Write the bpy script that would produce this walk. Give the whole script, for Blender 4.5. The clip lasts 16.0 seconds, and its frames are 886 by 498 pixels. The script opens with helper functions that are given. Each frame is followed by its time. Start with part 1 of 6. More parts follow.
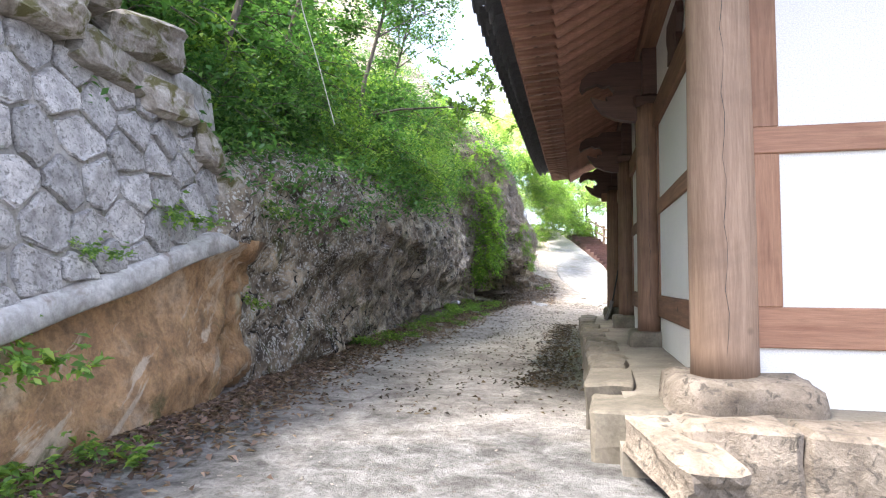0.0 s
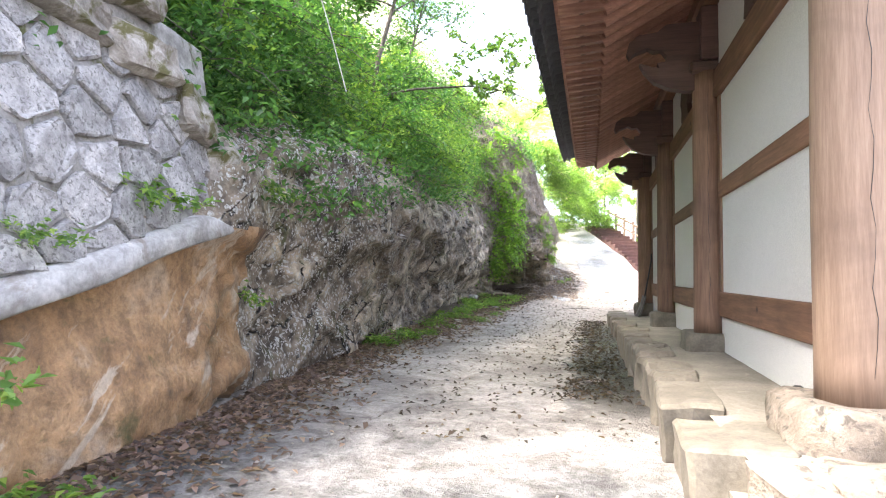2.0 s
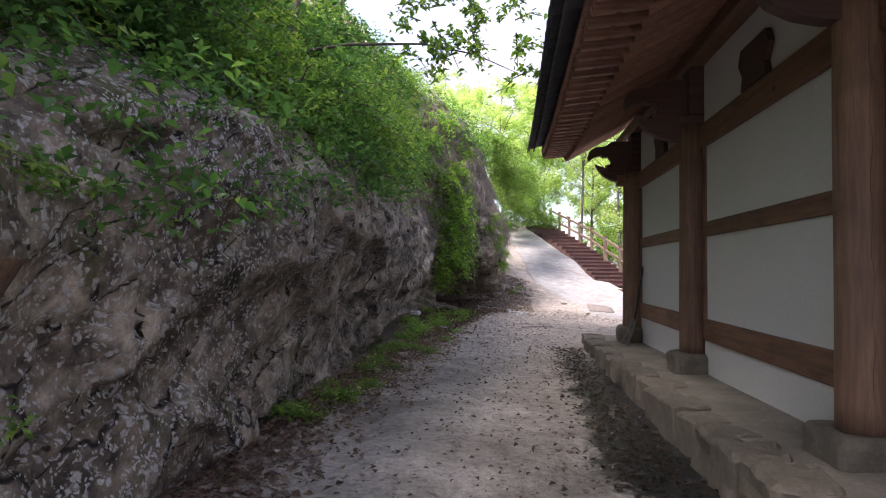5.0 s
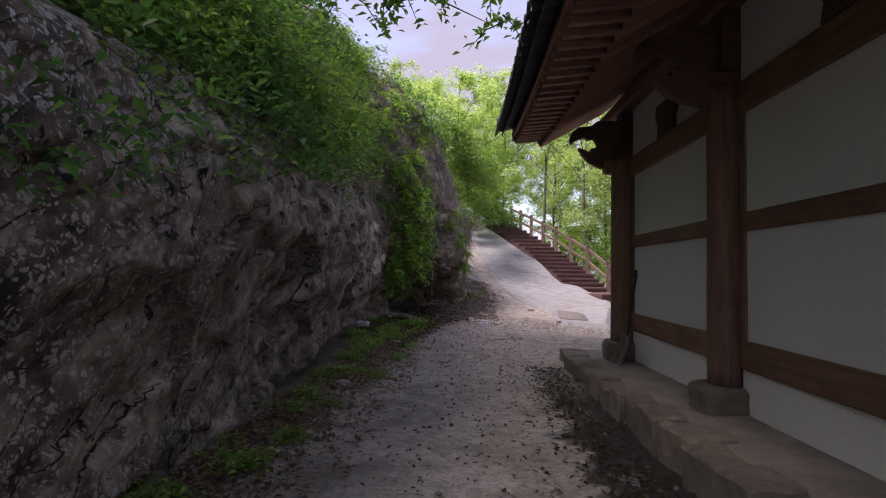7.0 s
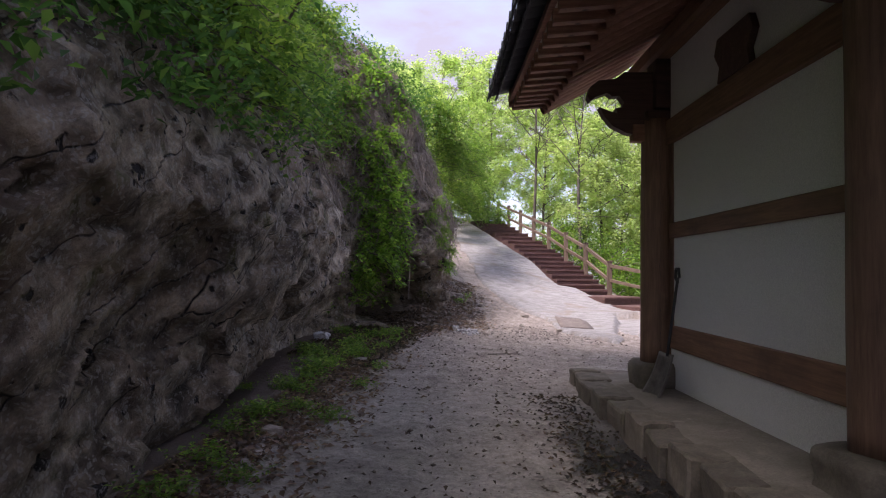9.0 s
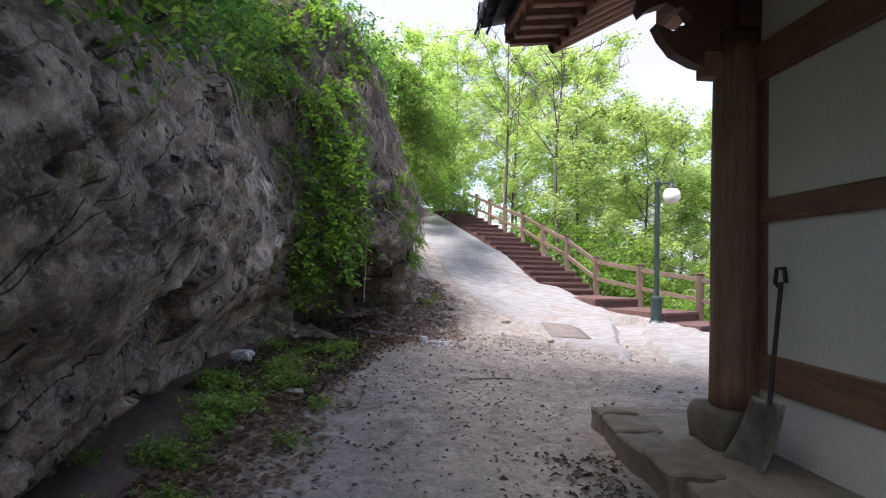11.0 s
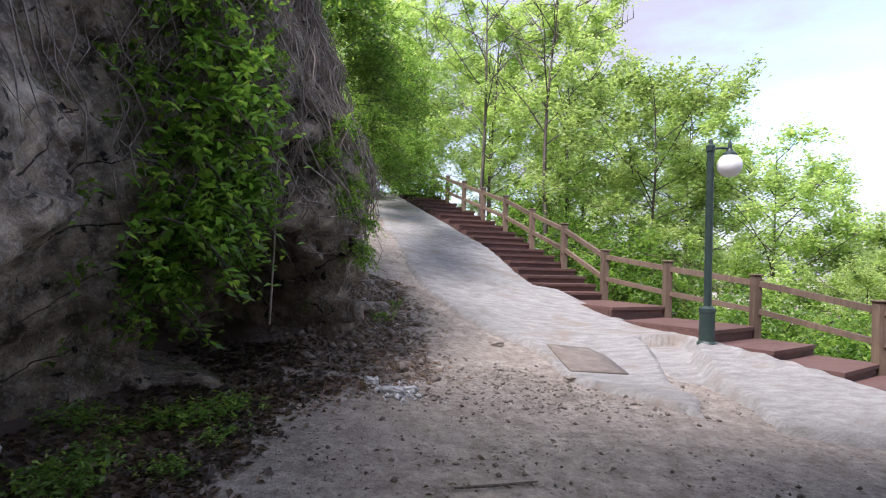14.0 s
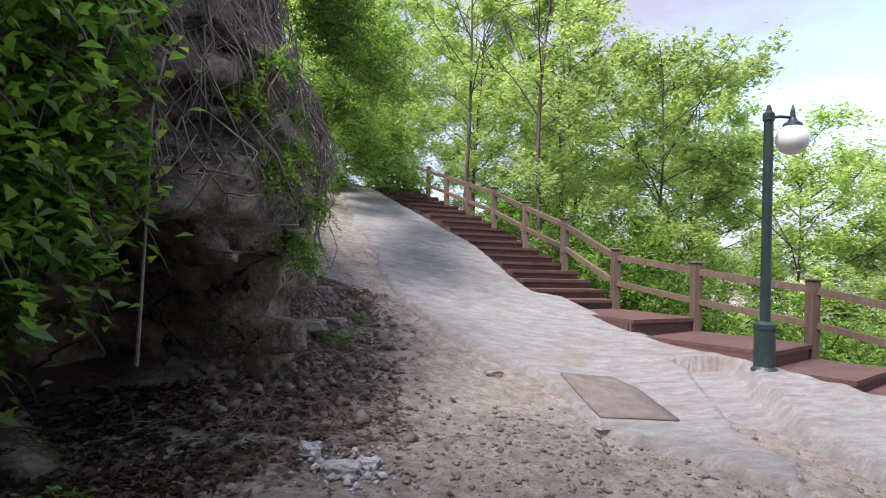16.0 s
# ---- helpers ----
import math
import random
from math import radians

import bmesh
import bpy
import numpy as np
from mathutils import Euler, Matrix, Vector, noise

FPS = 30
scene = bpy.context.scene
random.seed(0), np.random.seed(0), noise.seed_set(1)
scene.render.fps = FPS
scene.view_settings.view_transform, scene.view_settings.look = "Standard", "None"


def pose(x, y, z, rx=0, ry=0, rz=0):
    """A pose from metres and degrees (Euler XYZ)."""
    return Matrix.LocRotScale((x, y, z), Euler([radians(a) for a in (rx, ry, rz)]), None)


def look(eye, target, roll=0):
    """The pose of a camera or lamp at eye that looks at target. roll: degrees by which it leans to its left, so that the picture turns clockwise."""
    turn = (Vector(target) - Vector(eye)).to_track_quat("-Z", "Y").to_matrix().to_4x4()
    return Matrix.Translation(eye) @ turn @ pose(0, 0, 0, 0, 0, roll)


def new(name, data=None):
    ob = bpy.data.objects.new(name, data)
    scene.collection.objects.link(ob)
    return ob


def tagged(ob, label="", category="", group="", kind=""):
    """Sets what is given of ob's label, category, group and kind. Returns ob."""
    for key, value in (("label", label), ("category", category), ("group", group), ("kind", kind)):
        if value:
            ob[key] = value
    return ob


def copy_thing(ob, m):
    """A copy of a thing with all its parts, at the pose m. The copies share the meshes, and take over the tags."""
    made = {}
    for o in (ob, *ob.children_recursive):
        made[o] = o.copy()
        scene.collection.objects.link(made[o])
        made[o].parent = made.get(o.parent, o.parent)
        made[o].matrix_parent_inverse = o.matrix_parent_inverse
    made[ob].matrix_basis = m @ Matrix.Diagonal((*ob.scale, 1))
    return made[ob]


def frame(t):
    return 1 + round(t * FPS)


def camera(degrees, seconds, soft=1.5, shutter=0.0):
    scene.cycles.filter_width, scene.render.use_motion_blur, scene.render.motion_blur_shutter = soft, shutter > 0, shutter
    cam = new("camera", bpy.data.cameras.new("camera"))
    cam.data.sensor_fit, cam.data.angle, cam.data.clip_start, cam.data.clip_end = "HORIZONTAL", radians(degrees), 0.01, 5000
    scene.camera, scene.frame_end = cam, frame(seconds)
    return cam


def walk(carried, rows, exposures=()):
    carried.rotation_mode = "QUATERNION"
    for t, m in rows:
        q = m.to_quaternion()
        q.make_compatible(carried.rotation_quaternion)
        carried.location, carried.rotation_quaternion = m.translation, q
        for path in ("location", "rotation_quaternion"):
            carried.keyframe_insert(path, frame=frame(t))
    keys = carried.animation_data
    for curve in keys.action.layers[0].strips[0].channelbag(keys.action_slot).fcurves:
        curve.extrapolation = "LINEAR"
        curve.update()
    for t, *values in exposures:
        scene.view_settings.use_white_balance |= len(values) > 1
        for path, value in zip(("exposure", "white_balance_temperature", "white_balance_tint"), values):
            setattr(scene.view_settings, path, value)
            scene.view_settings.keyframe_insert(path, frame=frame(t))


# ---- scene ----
cam = camera(72.9, 16.0, soft=1.1)
PATH = [
    (0, (-0.357, 0.124, 0.813), (-0.798, 2.072, 0.923), 0.2),
    (0.5, (-0.417, 0.159, 0.807), (-0.856, 2.108, 0.906), 0.2),
    (1, (-0.523, 0.333, 0.739), (-0.977, 2.279, 0.829), 0.3),
    (1.5, (-0.615, 0.71, 0.773), (-1.083, 2.653, 0.862), 0.4),
    (2, (-0.734, 1.007, 0.818), (-1.211, 2.947, 0.904), 0.4),
    (2.5, (-0.966, 1.386, 0.926), (-1.444, 3.326, 1.008), 0.5),
    (3, (-1.139, 1.874, 0.947), (-1.61, 3.816, 1.022), 0.7),
    (3.5, (-1.362, 2.349, 1.038), (-1.801, 4.299, 1.111), 0.7),
    (4, (-1.622, 2.834, 1.132), (-1.973, 4.802, 1.203), 0.6),
    (4.5, (-1.684, 3.367, 1.184), (-1.967, 5.346, 1.253), 0.6),
    (7, (-1.928, 5.891, 1.261), (-2.005, 7.888, 1.335), 0.6),
    (7.5, (-1.902, 6.442, 1.265), (-1.96, 8.44, 1.339), 0.7),
    (8, (-1.961, 7.025, 1.268), (-2.004, 9.023, 1.342), 0.6),
    (8.5, (-1.936, 7.574, 1.242), (-1.968, 9.573, 1.318), 0.6),
    (9, (-1.947, 8.192, 1.228), (-1.967, 10.19, 1.306), 0.7),
    (11.5, (-2.116, 11.28, 1.264), (-1.961, 13.274, 1.318), 1.4),
    (12, (-2.098, 11.872, 1.276), (-1.922, 13.864, 1.323), 1.6),
    (12.5, (-2.013, 12.513, 1.315), (-1.818, 14.503, 1.356), 1.7),
    (13, (-1.982, 13.099, 1.32), (-1.773, 15.088, 1.364), 1.7),
    (13.5, (-1.896, 13.708, 1.313), (-1.668, 15.694, 1.354), 1.7),
    (14, (-1.852, 14.251, 1.31), (-1.614, 16.236, 1.349), 1.7),
    (14.5, (-1.791, 14.758, 1.32), (-1.549, 16.743, 1.36), 1.6),
    (15, (-1.73, 15.267, 1.324), (-1.469, 17.25, 1.361), 1.5),
    (15.5, (-1.658, 15.747, 1.307), (-1.387, 17.729, 1.346), 1.6),
    (16, (-1.598, 16.205, 1.326), (-1.297, 18.181, 1.367), 1.7),
]
EXPOSURES = [(0, 3.4, 6500, 12), (2.0, 4.0, 6650, 13), (3.2, 4.15, 6600, 15), (4.0, 3.45, 6500, 20), (4.7, 2.8, 6550, 23), (6.8, 1.6, 6500, 31), (8.5, 1.75, 6500, 31), (9.2, 1.9, 6450, 28), (11.3, 2.3, 6250, 19), (12.5, 2.2, 6250, 18), (13.5, 2.0, 6250, 19), (16, 1.8, 6250, 20)]
walk(cam, [(t, look(eye, target, roll)) for t, eye, target, roll in PATH], EXPOSURES)

# ---- sky and sun ----
world = bpy.data.worlds.new("world")
scene.world = world
world.use_nodes = True
wn = world.node_tree.nodes
sky = wn.new("ShaderNodeTexSky")
sky.sky_type, sky.sun_disc = "NISHITA", False
sky.sun_elevation, sky.sun_rotation = radians(60), radians(233)
sky.air_density, sky.dust_density, sky.ozone_density = 1.0, 2.4, 1.5
wn["Background"].inputs["Strength"].default_value = 0.15
wl = world.node_tree.links
sky_co = wn.new("ShaderNodeTexCoord")
sky_map = wn.new("ShaderNodeMapping")
sky_map.inputs["Scale"].default_value = (1.6, 1.6, 4.5)
wl.new(sky_co.outputs["Generated"], sky_map.inputs["Vector"])
cloud = wn.new("ShaderNodeTexNoise")
cloud.inputs["Scale"].default_value, cloud.inputs["Detail"].default_value, cloud.inputs["Roughness"].default_value = 1.5, 7, 0.55
wl.new(sky_map.outputs[0], cloud.inputs["Vector"])
cover = wn.new("ShaderNodeValToRGB")
cover.color_ramp.elements[0].position, cover.color_ramp.elements[1].position = 0.32, 0.56
wl.new(cloud.outputs["Fac"], cover.inputs["Fac"])
veil = wn.new("ShaderNodeMix")
veil.data_type = "RGBA"
veil.inputs[7].default_value = (1.3, 1.34, 1.6, 1)
wl.new(cover.outputs["Color"], veil.inputs[0])
wl.new(sky.outputs[0], veil.inputs[6])
wl.new(veil.outputs[2], wn["Background"].inputs["Color"])
sun = new("sun", bpy.data.lights.new("sun", "SUN"))
sun.data.energy, sun.data.angle, sun.data.color = 1.6, radians(16), (1.0, 0.96, 0.91)
sun.matrix_world = look((0, 0, 40), (40 / math.tan(radians(60)) * 0.80, 40 / math.tan(radians(60)) * 0.60, 0))


# ---- materials ----
def nodes_of(name):
    m = bpy.data.materials.new(name)
    m.use_nodes = True
    return m, m.node_tree.nodes, m.node_tree.links, m.node_tree.nodes["Principled BSDF"]


def noise_node(n, l, co, scale, detail=6, rough=0.6, warp=0.0):
    t = n.new("ShaderNodeTexNoise")
    t.inputs["Scale"].default_value, t.inputs["Detail"].default_value = scale, detail
    t.inputs["Roughness"].default_value, t.inputs["Distortion"].default_value = rough, warp
    l.new(co, t.inputs["Vector"])
    return t.outputs["Fac"]


def ramp_node(n, l, fac, stops):
    r = n.new("ShaderNodeValToRGB")
    e = r.color_ramp.elements
    while len(e) < len(stops):
        e.new(0.5)
    for el, (p, c) in zip(e, stops):
        el.position, el.color = p, (*c, 1) if len(c) == 3 else c
    l.new(fac, r.inputs["Fac"])
    return r.outputs["Color"]


def mix_node(n, l, fac, a, b, mode="MIX"):
    m = n.new("ShaderNodeMix")
    m.data_type, m.blend_type = "RGBA", mode
    for sock, v in ((m.inputs[0], fac), (m.inputs[6], a), (m.inputs[7], b)):
        if isinstance(v, (int, float)):
            sock.default_value = v
        elif isinstance(v, tuple):
            sock.default_value = (*v, 1)
        else:
            l.new(v, sock)
    return m.outputs[2]


def math_node(n, l, op, a, b=0.0, clamp=False):
    m = n.new("ShaderNodeMath")
    m.operation, m.use_clamp = op, clamp
    for sock, v in zip(m.inputs, (a, b)):
        if isinstance(v, (int, float)):
            sock.default_value = v
        else:
            l.new(v, sock)
    return m.outputs[0]


def bump_node(n, l, height, strength, dist, bsdf, normal=None):
    b = n.new("ShaderNodeBump")
    b.inputs["Strength"].default_value, b.inputs["Distance"].default_value = strength, dist
    l.new(height, b.inputs["Height"])
    if normal:
        l.new(normal, b.inputs["Normal"])
    l.new(b.outputs["Normal"], bsdf.inputs["Normal"])
    return b.outputs["Normal"]


def coords(n, l, kind="Object", scale=(1, 1, 1)):
    tc = n.new("ShaderNodeTexCoord")
    mp = n.new("ShaderNodeMapping")
    mp.inputs["Scale"].default_value = scale
    l.new(tc.outputs[kind], mp.inputs["Vector"])
    return mp.outputs["Vector"]


def surface(name, dark, light, scale=3.0, fine=40.0, rough=0.8, bump=0.4, dist=0.02, spots=None, stretch=(1, 1, 1), jitter=0.15, metal=0.0, low=0.35, high=0.65):
    """Two-scale noise between two colours, fine grain, optional third colour in spots, value jitter per object."""
    m, n, l, p = nodes_of(name)
    co = coords(n, l, scale=stretch)
    big = noise_node(n, l, co, scale, 8, 0.62, 0.4)
    col = ramp_node(n, l, big, [(low, dark), (high, light)])
    gr = noise_node(n, l, co, fine, 4, 0.7)
    col = mix_node(n, l, 0.55, col, ramp_node(n, l, gr, [(0.3, (0.55, 0.55, 0.55)), (0.7, (1.25, 1.25, 1.25))]), "MULTIPLY")
    if spots:
        amount, sc, c = spots
        f = noise_node(n, l, co, sc, 7, 0.65, 0.6)
        f = ramp_node(n, l, f, [(1 - amount - 0.06, (0, 0, 0)), (1 - amount + 0.04, (1, 1, 1))])
        col = mix_node(n, l, f, col, c)
    info = n.new("ShaderNodeObjectInfo")
    hs = n.new("ShaderNodeHueSaturation")
    v = math_node(n, l, "MULTIPLY_ADD", info.outputs["Random"], 2 * jitter)
    v.node.inputs[2].default_value = 1 - jitter
    l.new(v, hs.inputs["Value"])
    l.new(col, hs.inputs["Color"])
    l.new(hs.outputs[0], p.inputs["Base Color"])
    p.inputs["Roughness"].default_value, p.inputs["Metallic"].default_value = rough, metal
    h = math_node(n, l, "MULTIPLY_ADD", gr, 0.35)
    l.new(big, h.node.inputs[2])
    bump_node(n, l, h, bump, dist, p)
    return m


def leaf_material(name, dark, light, yellow):
    m, n, l, p = nodes_of(name)
    geo = n.new("ShaderNodeNewGeometry")
    col = ramp_node(n, l, geo.outputs["Random Per Island"], [(0.0, dark), (0.75, light), (1.0, yellow)])
    info = n.new("ShaderNodeObjectInfo")
    hs = n.new("ShaderNodeHueSaturation")
    v = math_node(n, l, "MULTIPLY_ADD", info.outputs["Random"], 0.4)
    v.node.inputs[2].default_value = 0.8
    l.new(v, hs.inputs["Value"])
    l.new(col, hs.inputs["Color"])
    l.new(hs.outputs[0], p.inputs["Base Color"])
    p.inputs["Roughness"].default_value = 0.45
    tr = n.new("ShaderNodeBsdfTranslucent")
    l.new(mix_node(n, l, 1.0, hs.outputs[0], (1.7, 1.75, 1.1), "MULTIPLY"), tr.inputs["Color"])
    mx = n.new("ShaderNodeMixShader")
    mx.inputs[0].default_value = 0.5
    l.new(p.outputs[0], mx.inputs[1])
    l.new(tr.outputs[0], mx.inputs[2])
    l.new(mx.outputs[0], n["Material Output"].inputs["Surface"])
    return m


def wood_material(name, dark, light, axis, jitter=0.15, rough=0.7):
    """Grain along one axis, with growth bands, knots and weather stains."""
    m, n, l, p = nodes_of(name)
    st = [14.0, 14.0, 14.0]
    st["xyz".index(axis)] = 0.9
    co = coords(n, l, scale=tuple(st))
    raw = coords(n, l)
    grain = noise_node(n, l, co, 1.6, 8, 0.65, 0.5)
    fine = noise_node(n, l, co, 7.0, 5, 0.7)
    stain = noise_node(n, l, raw, 1.3, 6, 0.6, 0.6)
    col = ramp_node(n, l, grain, [(0.3, dark), (0.7, light)])
    col = mix_node(n, l, 0.5, col, ramp_node(n, l, fine, [(0.3, (0.6, 0.58, 0.55)), (0.7, (1.2, 1.2, 1.2))]), "MULTIPLY")
    col = mix_node(n, l, ramp_node(n, l, stain, [(0.5, (0, 0, 0)), (0.72, (0.55, 0.55, 0.55))]), col, tuple(c * 0.5 for c in dark))
    vor = n.new("ShaderNodeTexVoronoi")
    vor.inputs["Scale"].default_value = 2.2
    l.new(raw, vor.inputs["Vector"])
    knot = ramp_node(n, l, vor.outputs["Distance"], [(0.03, (1, 1, 1)), (0.09, (0, 0, 0))])
    col = mix_node(n, l, knot, col, tuple(c * 0.35 for c in dark))
    info = n.new("ShaderNodeObjectInfo")
    hs = n.new("ShaderNodeHueSaturation")
    v = math_node(n, l, "MULTIPLY_ADD", info.outputs["Random"], 2 * jitter)
    v.node.inputs[2].default_value = 1 - jitter
    l.new(v, hs.inputs["Value"])
    l.new(col, hs.inputs["Color"])
    l.new(hs.outputs[0], p.inputs["Base Color"])
    p.inputs["Roughness"].default_value = rough
    bump_node(n, l, fine, 0.35, 0.006, p)
    return m


WOOD_Z = wood_material("timber upright", (0.13, 0.072, 0.046), (0.27, 0.16, 0.10), "z")
TAN_Z = wood_material("pale weathered post", (0.21, 0.135, 0.09), (0.33, 0.225, 0.155), "z")
WOOD_X = wood_material("timber across", (0.17, 0.085, 0.05), (0.34, 0.18, 0.10), "x")
WOOD_Y = wood_material("timber along", (0.15, 0.08, 0.05), (0.30, 0.16, 0.095), "y")
ORANGE_Z = wood_material("fresh timber upright", (0.20, 0.10, 0.058), (0.34, 0.19, 0.115), "z")
ORANGE_X = wood_material("fresh timber across", (0.20, 0.095, 0.055), (0.34, 0.185, 0.115), "x")
RED_WOOD = wood_material("red eave timber", (0.28, 0.14, 0.10), (0.50, 0.27, 0.195), "x", 0.2)
# Paler timber: ground bounce on the rafters' undersides, put into the colour.
BOUNCE_WOOD = wood_material("bleached rafter edge", (0.34, 0.24, 0.18), (0.52, 0.39, 0.30), "x")
DARK_WOOD = wood_material("dark bracket timber", (0.07, 0.04, 0.035), (0.15, 0.085, 0.065), "x")
PLASTER = surface("lime plaster", (0.67, 0.66, 0.62), (0.73, 0.72, 0.68), 0.8, 110, 0.9, 0.02, 0.002, jitter=0.03, low=0.25, high=0.75)
TILE = surface("black roof tile", (0.07, 0.075, 0.085), (0.15, 0.155, 0.17), 4, 60, 0.65, 0.3, 0.005)
GRANITE = surface("weathered granite", (0.27, 0.25, 0.22), (0.48, 0.45, 0.40), 5, 70, 0.85, 0.6, 0.012, spots=(0.36, 9, (0.16, 0.15, 0.13)))
TAN_STONE = surface("tan quarry stone", (0.15, 0.12, 0.09), (0.30, 0.25, 0.195), 5, 45, 0.88, 1.0, 0.03, spots=(0.40, 14, (0.085, 0.072, 0.056)))
KERB = surface("worn tan kerb stone", (0.10, 0.086, 0.064), (0.19, 0.164, 0.125), 3, 40, 0.9, 0.7, 0.015, spots=(0.38, 6, (0.12, 0.102, 0.08)))
MASONRY = surface("grey rubble stone", (0.26, 0.25, 0.245), (0.52, 0.505, 0.49), 9, 60, 0.92, 1.0, 0.03, spots=(0.42, 34, (0.17, 0.165, 0.155)), jitter=0.22)
MOSSY = surface("brown mossy stone", (0.17, 0.145, 0.115), (0.40, 0.37, 0.33), 6, 50, 0.93, 1.0, 0.03, spots=(0.44, 5, (0.10, 0.092, 0.035)), jitter=0.2)
CONCRETE = surface("old concrete", (0.24, 0.23, 0.215), (0.50, 0.49, 0.475), 4.0, 26, 0.9, 1.0, 0.03, spots=(0.40, 2.6, (0.20, 0.172, 0.145)))
RAMP = surface("rough pale concrete", (0.22, 0.21, 0.195), (0.40, 0.39, 0.375), 5.0, 38, 0.92, 1.0, 0.045, spots=(0.40, 0.9, (0.26, 0.225, 0.19)), stretch=(0.8, 2.2, 1), low=0.3, high=0.7)
EARTH = surface("packed sandy earth", (0.145, 0.126, 0.096), (0.235, 0.208, 0.165), 2.0, 50, 0.95, 0.3, 0.008, spots=(0.36, 5, (0.25, 0.215, 0.172)))
RUBBLE = surface("broken stone", (0.20, 0.17, 0.14), (0.42, 0.38, 0.33), 6, 50, 0.9, 0.5, 0.01, jitter=0.3)
DECK = wood_material("red-brown deck board", (0.10, 0.05, 0.043), (0.175, 0.098, 0.085), "x", 0.12)
RAIL_WOOD = wood_material("brown rail timber", (0.12, 0.083, 0.06), (0.22, 0.16, 0.115), "z", 0.15)
GREEN_METAL = surface("dark green painted metal", (0.018, 0.035, 0.032), (0.035, 0.06, 0.055), 8, 60, 0.45, 0.1, 0.002, jitter=0.0)
BLACK = surface("black plastic", (0.012, 0.012, 0.013), (0.03, 0.03, 0.032), 8, 60, 0.5, 0.1, 0.002, jitter=0.0)
BARK = surface("grey-brown bark", (0.06, 0.05, 0.04), (0.17, 0.145, 0.12), 5, 40, 0.9, 0.8, 0.02, stretch=(3, 3, 0.6))
STEM = surface("dry vine stem", (0.17, 0.135, 0.11), (0.36, 0.31, 0.27), 6, 40, 0.9, 0.3, 0.005)
STEEL = surface("worn steel", (0.10, 0.09, 0.085), (0.24, 0.22, 0.20), 5, 50, 0.5, 0.2, 0.003, metal=0.6)
LITTER = leaf_material("dead leaves", (0.075, 0.05, 0.042), (0.19, 0.13, 0.11), (0.30, 0.21, 0.18))
LEAF = leaf_material("spring leaves", (0.075, 0.155, 0.035), (0.17, 0.29, 0.06), (0.29, 0.39, 0.08))
LEAF_DEEP = leaf_material("deep green leaves", (0.035, 0.095, 0.03), (0.08, 0.18, 0.05), (0.16, 0.27, 0.07))
MOSS = surface("moss", (0.05, 0.07, 0.015), (0.13, 0.15, 0.03), 9, 80, 0.95, 0.8, 0.02)
LEAF_PALE = leaf_material("pale tree leaves", (0.23, 0.32, 0.12), (0.41, 0.52, 0.22), (0.54, 0.63, 0.28))
LEAF_VINE = leaf_material("fresh vine leaves", (0.08, 0.17, 0.035), (0.18, 0.32, 0.06), (0.30, 0.42, 0.08))
BOARD = surface("pale eave board", (0.55, 0.47, 0.40), (0.70, 0.62, 0.54), 3, 30, 0.85, 0.1, 0.004)
WHITE_STONE = surface("white broken stone", (0.36, 0.36, 0.36), (0.62, 0.62, 0.62), 8, 60, 0.9, 0.5, 0.01)
WIRE = surface("pale rope", (0.35, 0.34, 0.30), (0.5, 0.49, 0.45), 8, 60, 0.8, 0.1, 0.002)
PLATE = surface("rusty brown plate", (0.17, 0.14, 0.12), (0.27, 0.23, 0.20), 5, 50, 0.75, 0.3, 0.004)

# globe of the street lamp: white opal glass, unlit
GLOBE, _n, _l, _p = nodes_of("white opal globe")
_p.inputs["Base Color"].default_value = (0.85, 0.86, 0.86, 1)
_p.inputs["Roughness"].default_value = 0.25


